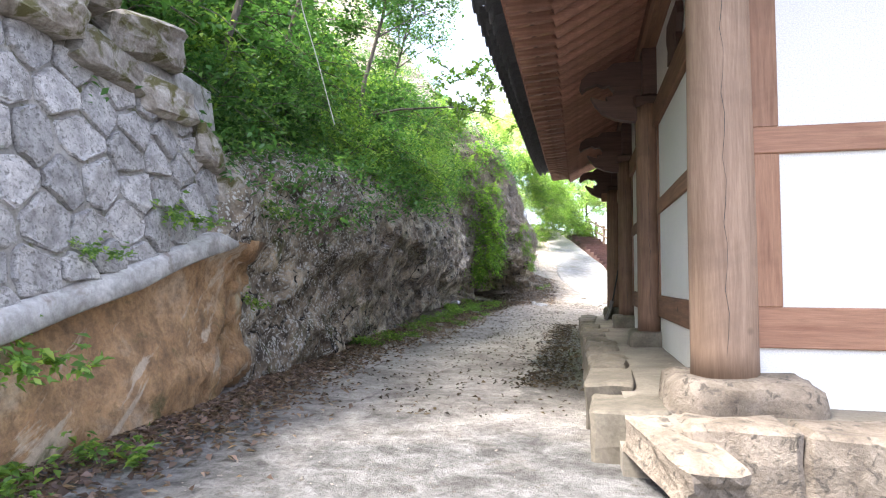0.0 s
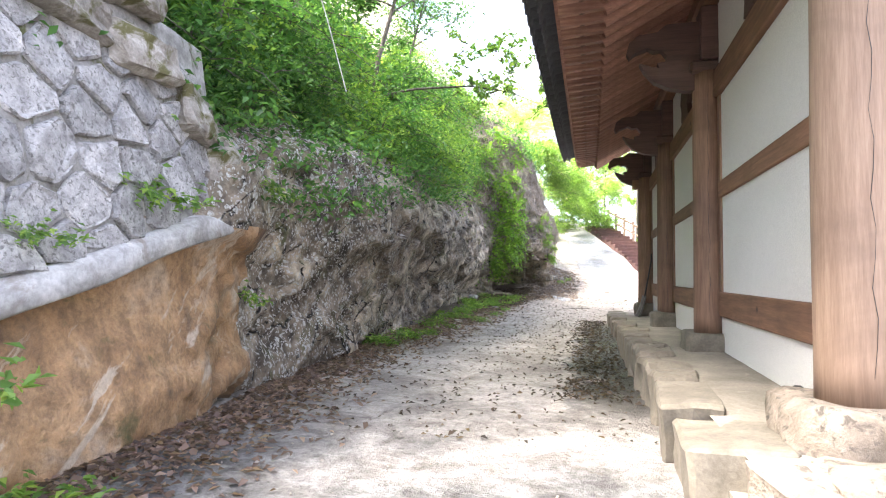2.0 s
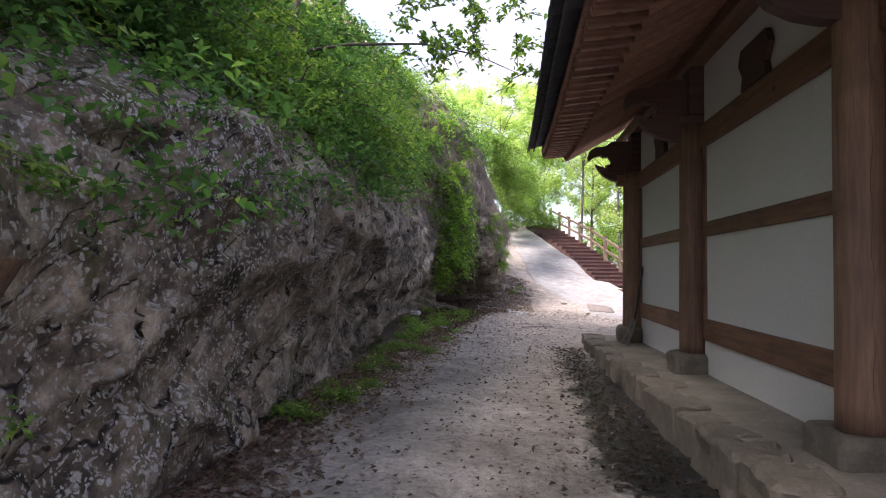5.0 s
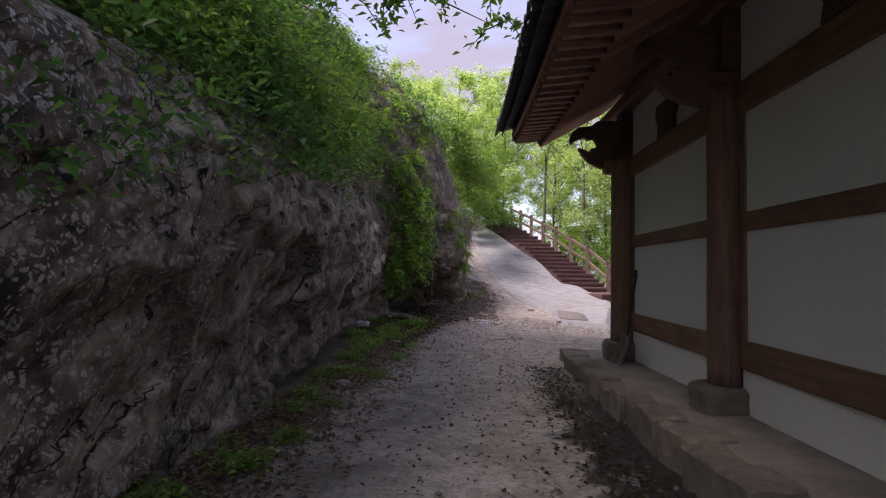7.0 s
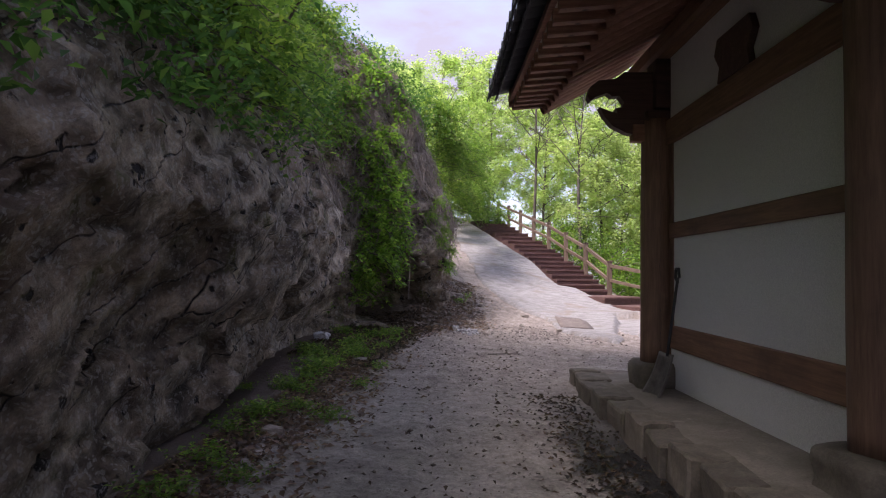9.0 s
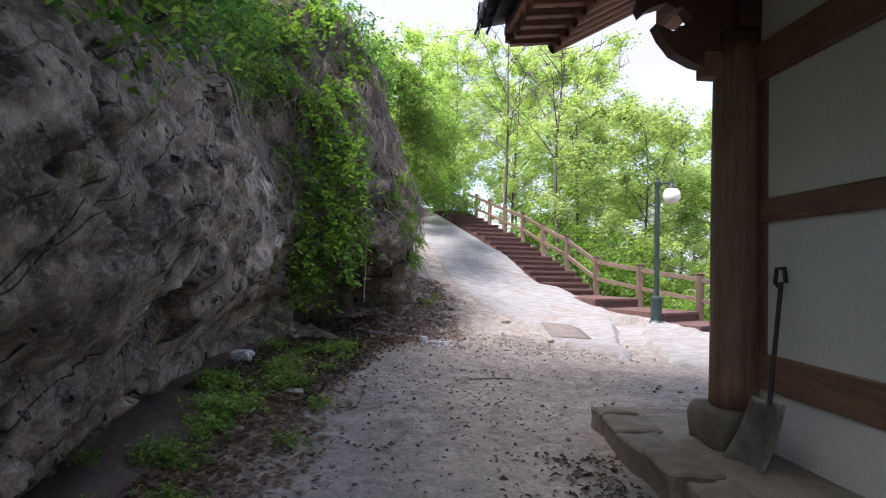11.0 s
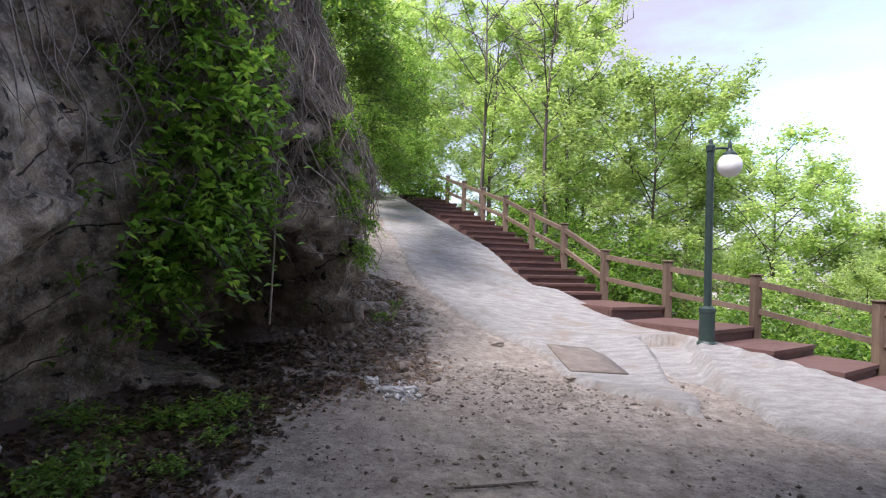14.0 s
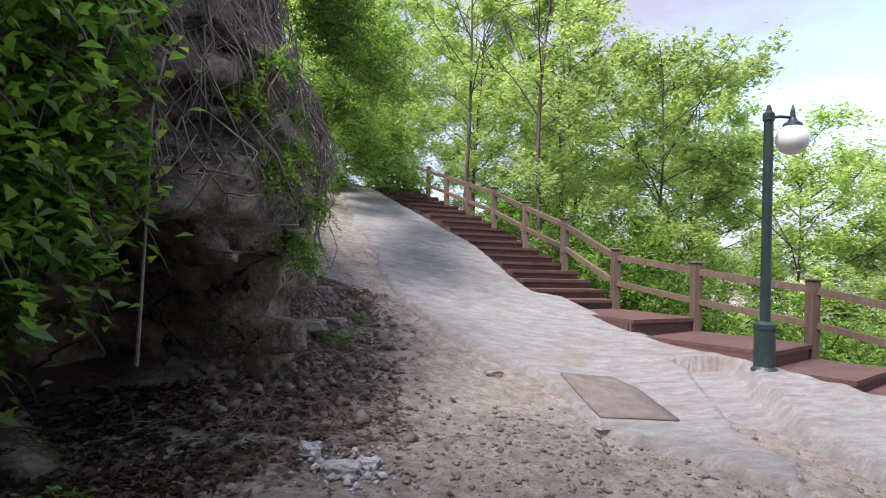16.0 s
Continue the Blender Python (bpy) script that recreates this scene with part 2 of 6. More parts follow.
def cliff_material():
    """Grey-brown rock: dipping pale bands, black pits, lichen dots that fade with the front daylight, ochre stains and
    moss of their own shape.
    """
    m, n, l, p = nodes_of("lichen cliff rock")
    co = coords(n, l)
    dip = coords(n, l)
    dip.node.inputs["Rotation"].default_value = (radians(-34), 0, 0)
    bands = n.new("ShaderNodeMapping")
    bands.inputs["Scale"].default_value = (1.0, 0.42, 2.6)
    l.new(dip, bands.inputs["Vector"])
    big = noise_node(n, l, co, 0.7, 9, 0.62, 0.3)
    band = noise_node(n, l, bands.outputs[0], 1.2, 10, 0.68, 0.08)
    mid = noise_node(n, l, co, 4.5, 7, 0.62)
    fine = noise_node(n, l, co, 42.0, 5, 0.75)
    col = ramp_node(n, l, band, [(0.30, (0.070, 0.056, 0.042)), (0.44, (0.170, 0.139, 0.106)), (0.56, (0.28, 0.238, 0.186)), (0.68, (0.46, 0.41, 0.34))])
    col = mix_node(n, l, 0.8, col, ramp_node(n, l, big, [(0.34, (0.55, 0.53, 0.50)), (0.52, (1.1, 1.08, 1.05)), (0.66, (1.75, 1.72, 1.66))]), "MULTIPLY")
    col = mix_node(n, l, 0.95, col, ramp_node(n, l, mid, [(0.36, (0.28, 0.27, 0.26)), (0.49, (0.9, 0.9, 0.9)), (0.62, (1.55, 1.53, 1.48))]), "MULTIPLY")
    crack = n.new("ShaderNodeTexVoronoi")
    crack.feature = "DISTANCE_TO_EDGE"
    crack.inputs["Scale"].default_value = 1.2
    bent = n.new("ShaderNodeMix")
    bent.data_type = "RGBA"
    bent.inputs[0].default_value = 0.35
    l.new(bands.outputs[0], bent.inputs[6])
    l.new(noise_vec(n, l, co, 2.2), bent.inputs[7])
    l.new(bent.outputs[2], crack.inputs["Vector"])
    split = ramp_node(n, l, crack.outputs["Distance"], [(0.004, (1, 1, 1)), (0.014, (0, 0, 0))])
    split = math_node(n, l, "MULTIPLY", split, ramp_node(n, l, noise_node(n, l, co, 1.4, 4, 0.6), [(0.44, (0, 0, 0)), (0.52, (1, 1, 1))]))
    col = mix_node(n, l, split, col, (0.02, 0.018, 0.016))
    col = mix_node(n, l, 0.5, col, ramp_node(n, l, fine, [(0.3, (0.55, 0.55, 0.55)), (0.7, (1.35, 1.35, 1.35))]), "MULTIPLY")
    ochre = ramp_node(n, l, noise_node(n, l, co, 0.9, 7, 0.62, 0.2), [(0.54, (0, 0, 0)), (0.66, (0.6, 0.6, 0.6))])
    col = mix_node(n, l, ochre, col, mix_node(n, l, mid, (0.07, 0.046, 0.03), (0.24, 0.165, 0.105)))
    moss = ramp_node(n, l, noise_node(n, l, co, 1.7, 8, 0.66), [(0.58, (0, 0, 0)), (0.66, (0.85, 0.85, 0.85))])
    col = mix_node(n, l, moss, col, mix_node(n, l, fine, (0.035, 0.042, 0.012), (0.11, 0.12, 0.03)))
    # black pits
    pits = ramp_node(n, l, noise_node(n, l, co, 7.0, 3, 0.5), [(0.31, (1, 1, 1)), (0.35, (0, 0, 0))])
    col = mix_node(n, l, pits, col, (0.018, 0.016, 0.014))
    # lichen: pale dots of a few centimetres, thickest where the lane opens to the front
    sep = n.new("ShaderNodeSeparateXYZ")
    l.new(co, sep.inputs[0])
    # this falloff along y also paints in daylight from the front opening
    thick = ramp_node(n, l, math_node(n, l, "DIVIDE", sep.outputs["Y"], 20.0), [(0.40, (1, 1, 1)), (0.56, (0.3, 0.3, 0.3))])
    dots = None
    wob = n.new("ShaderNodeMix")
    wob.data_type = "RGBA"
    wob.inputs[0].default_value = 0.10
    l.new(co, wob.inputs[6])
    l.new(noise_vec(n, l, co, 14.0), wob.inputs[7])
    for scale, size, keep in ((10.0, 0.30, 0.5), (18.0, 0.37, 0.3), (30.0, 0.40, 0.3)):
        vor = n.new("ShaderNodeTexVoronoi")
        vor.inputs["Scale"].default_value = scale
        l.new(wob.outputs[2], vor.inputs["Vector"])
        rag = math_node(n, l, "MULTIPLY_ADD", fine, 0.7)
        l.new(vor.outputs["Distance"], rag.node.inputs[2])
        f = ramp_node(n, l, rag, [(size + 0.27, (1, 1, 1)), (size + 0.34, (0, 0, 0))])
        chosen = n.new("ShaderNodeSeparateColor")
        l.new(vor.outputs["Color"], chosen.inputs[0])
        f = math_node(n, l, "MULTIPLY", f, math_node(n, l, "GREATER_THAN", chosen.outputs[0], keep))
        patch = ramp_node(n, l, noise_node(n, l, co, 0.11 * scale, 5, 0.6), [(0.38, (0, 0, 0)), (0.47, (1, 1, 1))])
        f = math_node(n, l, "MULTIPLY", f, patch)
        dots = f if dots is None else math_node(n, l, "MAXIMUM", dots, f)
    dots = math_node(n, l, "MULTIPLY", dots, thick)
    crust = ramp_node(n, l, fine, [(0.35, (0.34, 0.33, 0.30)), (0.62, (0.62, 0.61, 0.57))])
    col = mix_node(n, l, dots, col, crust)
    l.new(col, p.inputs["Base Color"])
    p.inputs["Roughness"].default_value = 0.88
    h = math_node(n, l, "MULTIPLY_ADD", fine, 0.22)
    l.new(mid, h.node.inputs[2])
    h2 = math_node(n, l, "MULTIPLY_ADD", math_node(n, l, "MAXIMUM", pits, split), -0.6)
    l.new(h, h2.node.inputs[2])
    h3 = math_node(n, l, "MULTIPLY_ADD", band, 0.7)
    l.new(h2, h3.node.inputs[2])
    bump_node(n, l, h3, 0.9, 0.075, p)
    return m


def noise_vec(n, l, co, scale):
    t = n.new("ShaderNodeTexNoise")
    t.inputs["Scale"].default_value = scale
    l.new(co, t.inputs["Vector"])
    return t.outputs["Color"]


CLIFF = cliff_material()


def brown_rock_material():
    """Damp ochre rock with pale diagonal scrapes."""
    m, n, l, p = nodes_of("damp ochre rock")
    co = coords(n, l)
    tilt = coords(n, l, scale=(1, 1, 1))
    tilt.node.inputs["Rotation"].default_value = (radians(-38), 0, 0)
    stretch = n.new("ShaderNodeMapping")
    stretch.inputs["Scale"].default_value = (2, 0.9, 4.2)
    l.new(tilt, stretch.inputs["Vector"])
    big = noise_node(n, l, co, 1.3, 8, 0.6, 0.5)
    streak = noise_node(n, l, stretch.outputs[0], 0.9, 7, 0.62, 0.5)
    fine = noise_node(n, l, co, 28, 5, 0.7)
    col = ramp_node(n, l, big, [(0.36, (0.13, 0.085, 0.055)), (0.46, (0.29, 0.168, 0.082)), (0.56, (0.39, 0.24, 0.125)), (0.66, (0.45, 0.34, 0.24))])
    scrape = ramp_node(n, l, streak, [(0.56, (0, 0, 0)), (0.60, (0.75, 0.75, 0.75))])
    blot = noise_node(n, l, co, 7.0, 6, 0.65)
    col = mix_node(n, l, 0.6, col, ramp_node(n, l, blot, [(0.36, (0.5, 0.48, 0.46)), (0.5, (1, 1, 1)), (0.64, (1.4, 1.38, 1.35))]), "MULTIPLY")
    col = mix_node(n, l, scrape, col, (0.52, 0.43, 0.33))
    moss = ramp_node(n, l, noise_node(n, l, co, 1.9, 8, 0.7, 0.6), [(0.58, (0, 0, 0)), (0.68, (0.8, 0.8, 0.8))])
    col = mix_node(n, l, moss, col, (0.07, 0.08, 0.025))
    col = mix_node(n, l, 0.5, col, ramp_node(n, l, fine, [(0.3, (0.6, 0.6, 0.6)), (0.7, (1.25, 1.25, 1.25))]), "MULTIPLY")
    l.new(col, p.inputs["Base Color"])
    p.inputs["Roughness"].default_value = 0.7
    h = math_node(n, l, "MULTIPLY_ADD", fine, 0.25)
    l.new(blot, h.node.inputs[2])
    bump_node(n, l, h, 0.8, 0.045, p)
    return m


BROWN_ROCK = brown_rock_material()


def ground_material():
    """Worn concrete by the hall's front, trodden earth and mud further on, gravelly patches."""
    m, n, l, p = nodes_of("trodden ground")
    co = coords(n, l)
    sep = n.new("ShaderNodeSeparateXYZ")
    l.new(co, sep.inputs[0])
    big = noise_node(n, l, co, 0.8, 8, 0.62, 0.5)
    mid = noise_node(n, l, co, 4.5, 8, 0.66, 0.4)
    fine = noise_node(n, l, co, 45, 5, 0.72)
    clod = noise_node(n, l, co, 15, 6, 0.7)
    earth = ramp_node(n, l, big, [(0.36, (0.26, 0.232, 0.20)), (0.52, (0.42, 0.382, 0.338)), (0.64, (0.53, 0.49, 0.445))])
    conc = ramp_node(n, l, mid, [(0.32, (0.08, 0.076, 0.071)), (0.6, (0.20, 0.196, 0.188))])
    edge = math_node(n, l, "MULTIPLY_ADD", big, 5.0)
    l.new(sep.outputs["Y"], edge.node.inputs[2])
    fconc = ramp_node(n, l, math_node(n, l, "DIVIDE", edge, 16.0), [(0.40, (1, 1, 1)), (0.56, (0, 0, 0))])
    col = mix_node(n, l, fconc, earth, conc)
    # loose brown soil before the ramp
    soil = ramp_node(n, l, math_node(n, l, "DIVIDE", edge, 30.0), [(0.57, (0, 0, 0)), (0.63, (0.85, 0.85, 0.85))])
    col = mix_node(n, l, soil, col, mix_node(n, l, mid, (0.19, 0.158, 0.128), (0.50, 0.442, 0.385)))
    col = mix_node(n, l, 0.6, col, ramp_node(n, l, mid, [(0.3, (0.6, 0.58, 0.55)), (0.68, (1.25, 1.25, 1.25))]), "MULTIPLY")
    col = mix_node(n, l, 0.5, col, ramp_node(n, l, fine, [(0.3, (0.55, 0.55, 0.55)), (0.7, (1.3, 1.3, 1.3))]), "MULTIPLY")
    col = mix_node(n, l, 0.75, col, ramp_node(n, l, clod, [(0.32, (0.55, 0.54, 0.53)), (0.45, (1, 1, 1)), (0.64, (1.4, 1.4, 1.4))]), "MULTIPLY")
    crumbs = ramp_node(n, l, noise_node(n, l, co, 11.0, 6, 0.7), [(0.60, (0, 0, 0)), (0.63, (0.75, 0.75, 0.75))])
    crumbs = math_node(n, l, "MULTIPLY", crumbs, ramp_node(n, l, noise_node(n, l, co, 1.1, 5, 0.6), [(0.44, (0, 0, 0)), (0.54, (1, 1, 1))]))
    col = mix_node(n, l, crumbs, col, (0.12, 0.098, 0.08))
    # dark leafy soil along the cliff's foot
    fv = math_node(n, l, "MULTIPLY_ADD", sep.outputs["Y"], -0.06)
    l.new(sep.outputs["X"], fv.node.inputs[2])
    fv = math_node(n, l, "ADD", fv, math_node(n, l, "MULTIPLY", noise_node(n, l, co, 2.5, 7, 0.65), 0.9))
    foot = ramp_node(n, l, math_node(n, l, "SUBTRACT", -3.75, fv), [(0.0, (0, 0, 0)), (0.25, (1, 1, 1))])
    col = mix_node(n, l, foot, col, mix_node(n, l, mid, (0.085, 0.064, 0.052), (0.22, 0.17, 0.14)))
    # wet mud strip along the platform
    wx = math_node(n, l, "MULTIPLY_ADD", noise_node(n, l, co, 1.4, 8, 0.7, 0.8), 2.0)
    l.new(sep.outputs["X"], wx.node.inputs[2])
    wet = ramp_node(n, l, wx, [(0.05, (0, 0, 0)), (0.22, (1, 1, 1))])
    wy = ramp_node(n, l, math_node(n, l, "DIVIDE", sep.outputs["Y"], 20.0), [(0.27, (0, 0, 0)), (0.36, (1, 1, 1)), (0.66, (1, 1, 1)), (0.76, (0, 0, 0))])
    wet = math_node(n, l, "MULTIPLY", wet, wy)
    col = mix_node(n, l, wet, col, (0.022, 0.020, 0.018))
    l.new(col, p.inputs["Base Color"])
    ro = math_node(n, l, "MULTIPLY_ADD", wet, -0.62)
    ro.node.inputs[2].default_value = 0.92
    l.new(ro, p.inputs["Roughness"])
    h = math_node(n, l, "MULTIPLY_ADD", fine, 0.3)
    l.new(mid, h.node.inputs[2])
    hc = math_node(n, l, "MULTIPLY_ADD", clod, 0.6)
    l.new(h, hc.node.inputs[2])
    bump_node(n, l, hc, 1.0, 0.07, p)
    return m


GROUND = ground_material()


# ---- mesh helpers ----
def hash3(ix, iy, iz, seed):
    h = np.sin(ix * 127.1 + iy * 311.7 + iz * 74.7 + seed * 53.3) * 43758.5453
    return h - np.floor(h)


def vnoise(x, y, z, seed=0):
    ix, iy, iz = np.floor(x), np.floor(y), np.floor(z)
    fx, fy, fz = x - ix, y - iy, z - iz
    fx, fy, fz = (f * f * (3 - 2 * f) for f in (fx, fy, fz))
    out = 0
    for dx in (0, 1):
        for dy in (0, 1):
            for dz in (0, 1):
                w = (fx if dx else 1 - fx) * (fy if dy else 1 - fy) * (fz if dz else 1 - fz)
                out = out + w * hash3(ix + dx, iy + dy, iz + dz, seed)
    return out


def fbm(x, y, z, octaves=4, seed=0):
    out, a, tot = 0, 1.0, 0
    for k in range(octaves):
        out = out + a * vnoise(x * 2 ** k, y * 2 ** k, z * 2 ** k, seed + k)
        tot += a
        a *= 0.5
    return out / tot - 0.5


def worley(x, y, z, seed=0):
    """Distance to the nearest cell point, and that cell's own random value."""
    ix, iy, iz = np.floor(x), np.floor(y), np.floor(z)
    best = np.full(np.shape(x), 9.0)
    val = np.zeros(np.shape(x))
    for dx in (-1, 0, 1):
        for dy in (-1, 0, 1):
            for dz in (-1, 0, 1):
                cx, cy, cz = ix + dx, iy + dy, iz + dz
                px, py, pz = cx + hash3(cx, cy, cz, seed), cy + hash3(cx, cy, cz, seed + 7), cz + hash3(cx, cy, cz, seed + 13)
                d = (px - x) ** 2 + (py - y) ** 2 + (pz - z) ** 2
                near = d < best
                best = np.where(near, d, best)
                val = np.where(near, hash3(cx, cy, cz, seed + 29), val)
    return np.sqrt(best), val


def mesh_from(name, verts, faces, smooth=False):
    me = bpy.data.meshes.new(name)
    verts, faces = np.asarray(verts, dtype=np.float32), np.asarray(faces, dtype=np.int32)
    k = faces.shape[1]
    me.vertices.add(len(verts))
    me.vertices.foreach_set("co", verts.ravel())
    me.loops.add(faces.size)
    me.loops.foreach_set("vertex_index", faces.ravel())
    me.polygons.add(len(faces))
    me.polygons.foreach_set("loop_start", np.arange(0, faces.size, k, dtype=np.int32))
    if smooth:
        me.polygons.foreach_set("use_smooth", np.ones(len(faces), dtype=bool))
    me.update(calc_edges=True)
    return me


def obj(name, me, material, parent=None):
    me.materials.clear()
    me.materials.append(material)
    ob = new(name, me)
    ob.parent = parent
    return ob


def part(name, bm, material, parent, label="", smooth=False):
    me = bpy.data.meshes.new(name)
    bm.to_mesh(me)
    bm.free()
    if smooth:
        me.shade_smooth()
    ob = obj(name, me, material, parent)
    return tagged(ob, label) if label else ob


def empty(name, at=(0, 0, 0)):
    e = new(name)
    e.empty_display_size = 0.2
    e.location = at
    return e


def grid_faces(nu, nv):
    i, j = np.meshgrid(np.arange(nu - 1), np.arange(nv - 1), indexing="ij")
    a = (i * nv + j).ravel()
    return np.stack([a, a + nv, a + nv + 1, a + 1], 1)


def box_bm(x0, x1, y0, y1, z0, z1, bevel=0.0, segments=1):
    bm = bmesh.new()
    bmesh.ops.create_cube(bm, size=1)
    for v in bm.verts:
        v.co = Vector((x0 + (v.co.x + 0.5) * (x1 - x0), y0 + (v.co.y + 0.5) * (y1 - y0), z0 + (v.co.z + 0.5) * (z1 - z0)))
    if bevel:
        bmesh.ops.bevel(bm, geom=list(bm.edges), offset=bevel, segments=segments, affect="EDGES")
    return bm


def rock_bm(sx, sy, sz, seed, cuts=3, rough=0.12, bevel=0.2):
    """A hewn or broken stone: a bevelled block with uneven faces."""
    bm = bmesh.new()
    bmesh.ops.create_cube(bm, size=1)
    bmesh.ops.bevel(bm, geom=list(bm.edges), offset=bevel * 0.5, segments=1, affect="EDGES")
    bmesh.ops.subdivide_edges(bm, edges=list(bm.edges), cuts=cuts - 1, use_grid_fill=True)
    for v in bm.verts:
        q = v.co * 1.9 + Vector((seed * 3.1, seed * 1.7, seed * 0.9))
        d = noise.noise_vector(q) * rough + noise.noise_vector(q * 3.1) * rough * 0.45
        v.co = Vector(((v.co.x + d.x) * sx, (v.co.y + d.y) * sy, (v.co.z + d.z) * sz))
    return bm


def tube(points, radii, sides=6):
    """Verts and faces of a tapered tube along points."""
    pts = [Vector(p) for p in points]
    verts, faces = [], []
    side = Vector((1, 0, 0))
    for i, p in enumerate(pts):
        d = (pts[min(i + 1, len(pts) - 1)] - pts[max(i - 1, 0)]).normalized()
        side = (side - d * side.dot(d))
        side = side.normalized() if side.length > 1e-4 else d.orthogonal().normalized()
        up = d.cross(side)
        for k in range(sides):
            a = 2 * math.pi * k / sides
            verts.append(p + (side * math.cos(a) + up * math.sin(a)) * radii[i])
    for i in range(len(pts) - 1):
        for k in range(sides):
            a, b = i * sides + k, i * sides + (k + 1) % sides
            faces.append((a, b, b + sides, a + sides))
    return verts, faces


def tubes_mesh(name, lines, sides=6):
    V, F = [], []
    for pts, rad in lines:
        v, f = tube(pts, rad, sides)
        o = len(V)
        V += [tuple(q) for q in v]
        F += [tuple(i + o for i in q) for q in f]
    return mesh_from(name, V, F, True)


def leaf_mesh(name, centres, size, rng, droop=0.3, spread=0.35, width=0.5):
    """Folded leaves of two quads each at the centres, turned at random, with tips that hang."""
    c = np.asarray(centres)
    n = len(c)
    a = rng.uniform(0, 2 * math.pi, n)
    tip = np.stack([np.cos(a), np.sin(a), rng.normal(-droop, spread, n)], 1)
    tip /= np.linalg.norm(tip, axis=1)[:, None]
    up = np.stack([rng.normal(0, 0.45, n), rng.normal(0, 0.45, n), np.ones(n)], 1)
    sd = np.cross(tip, up)
    sd /= np.linalg.norm(sd, axis=1)[:, None]
    nm = np.cross(sd, tip)
    s = (size * rng.uniform(0.6, 1.35, n))[:, None]
    w = s * width * 0.5
    p0, p3 = c - tip * s * 0.5, c + tip * s * 0.5 - nm * s * 0.12
    mid1 = c - tip * s * 0.08 - nm * s * 0.02
    l1, r1 = mid1 - sd * w + nm * s * 0.12, mid1 + sd * w + nm * s * 0.12
    V = np.stack([p0, l1, p3, r1], 1).reshape(-1, 3)
    k = np.arange(n) * 4
    F = np.concatenate([np.stack([k, k + 1, k + 2], 1), np.stack([k, k + 2, k + 3], 1)])
    return mesh_from(name, V, F)


# ---- ground ----
PROFILE_S = (-60, -10, 0, 3, 6, 12, 14.9, 16.2, 17.9, 19.2, 20.65, 21.3, 22.5, 24.1, 25.5, 28.7, 34, 60, 200)
PROFILE_Z = (-1.5, -0.6, -0.41, -0.29, -0.29, -0.29, -0.2, -0.08, 0.05, 0.24, 0.64, 0.88, 1.34, 1.88, 2.26, 3.1, 4.0, 7.0, 9.0)


def under_stairs(x, y, z):
    """Keep the ground and the ramp below the deck of the stairs."""
    outer = np.interp(y, (24.6, 25.44, 35.3), (2.95, 2.66, 0.26))
    deck = np.interp(y, (24.6, 25.44, 26.85, 28.26, 29.67, 31.08, 32.5, 33.9, 35.3), (0.5, 0.64, 1.22, 1.64, 2.09, 2.44, 2.80, 3.15, 3.5))
    inside = np.clip((x - outer + 1.75) / 0.25, 0, 1) * np.clip((outer + 0.8 - x) / 0.4, 0, 1) * np.clip((y - 24.9) / 0.4, 0, 1) * np.clip((35.6 - y) / 0.4, 0, 1)
    return z - inside * np.maximum(z - (deck - 0.22), 0)


def ground_z(x, y, rough=True):
    """Height of the ground: level lane, then a slope that climbs across the lane's end; the hill falls away beyond the stairs."""
    x, y = np.asarray(x, dtype=float), np.asarray(y, dtype=float)
    s = 0.87 * y - 0.5 * np.clip(x, -6, 9)
    z = sum(np.interp(s + d, PROFILE_S, PROFILE_Z) for d in (-0.5, 0, 0.5)) / 3
    c = 0.87 * x + 0.5 * y
    fall = np.clip(c - 15.0 - np.clip((y - 25.5) * 0.28, 0, 6), 0, 60) * np.clip((y - 17) / 3, 0, 1)
    z = z - 0.55 * np.clip(fall, 0, 14) - 0.12 * np.clip(fall - 14, 0, 60)
    z = z - 0.10 * np.clip(x - 9, 0, 60)
    if rough:
        near = np.clip(1 - np.hypot(x + 1, y - 11) / 60, 0, 1)
        z = z + near * (0.05 * fbm(x * 2.2, y * 2.2, 0 * x, 4, 3) + 0.06 * fbm(x * 0.5, y * 0.5, 0 * x, 2, 9))
        # joint along the lane and one across it, and shallow wheel ruts
        lane = np.clip((y - 5.6) / 0.2, 0, 1) * np.clip((18 - y) / 3, 0, 1)
        wob = 0.06 * np.sin(y * 1.7) + 0.05 * fbm(y * 3, y * 0, y * 0, 2, 17)
        z = z - 0.04 * np.exp(-((x + 2.1 + wob) / 0.06) ** 2) * lane
        z = z - 0.03 * np.exp(-((y - 5.75 - 0.08 * np.sin(x * 3)) / 0.05) ** 2) * np.clip((-1.9 - x) / 0.1, 0, 1)
        z = z - 0.025 * np.exp(-((x + 1.1) / 0.22) ** 2) * lane
        # stony bank against the rock nose
        z = z + 0.6 * np.exp(-((x + 2.4) / 0.6) ** 2 - ((y - 22.0) / 1.3) ** 2)
        z = z + 0.15 * np.exp(-((x + 3.9) / 0.5) ** 2) * np.clip((y - 8) / 3, 0, 1) * np.clip((20 - y) / 2, 0, 1)
    return under_stairs(x, y, z)


def gz(x, y):
    return float(ground_z(x, y))


def axis_steps(lo, hi, fine_lo, fine_hi, fine, coarse):
    a = np.arange(fine_lo, fine_hi, fine)
    left = fine_lo - np.geomspace(coarse, fine_lo - lo, 26)[::-1]
    right = fine_hi + np.geomspace(coarse, hi - fine_hi, 26)
    return np.concatenate([left, a, right])


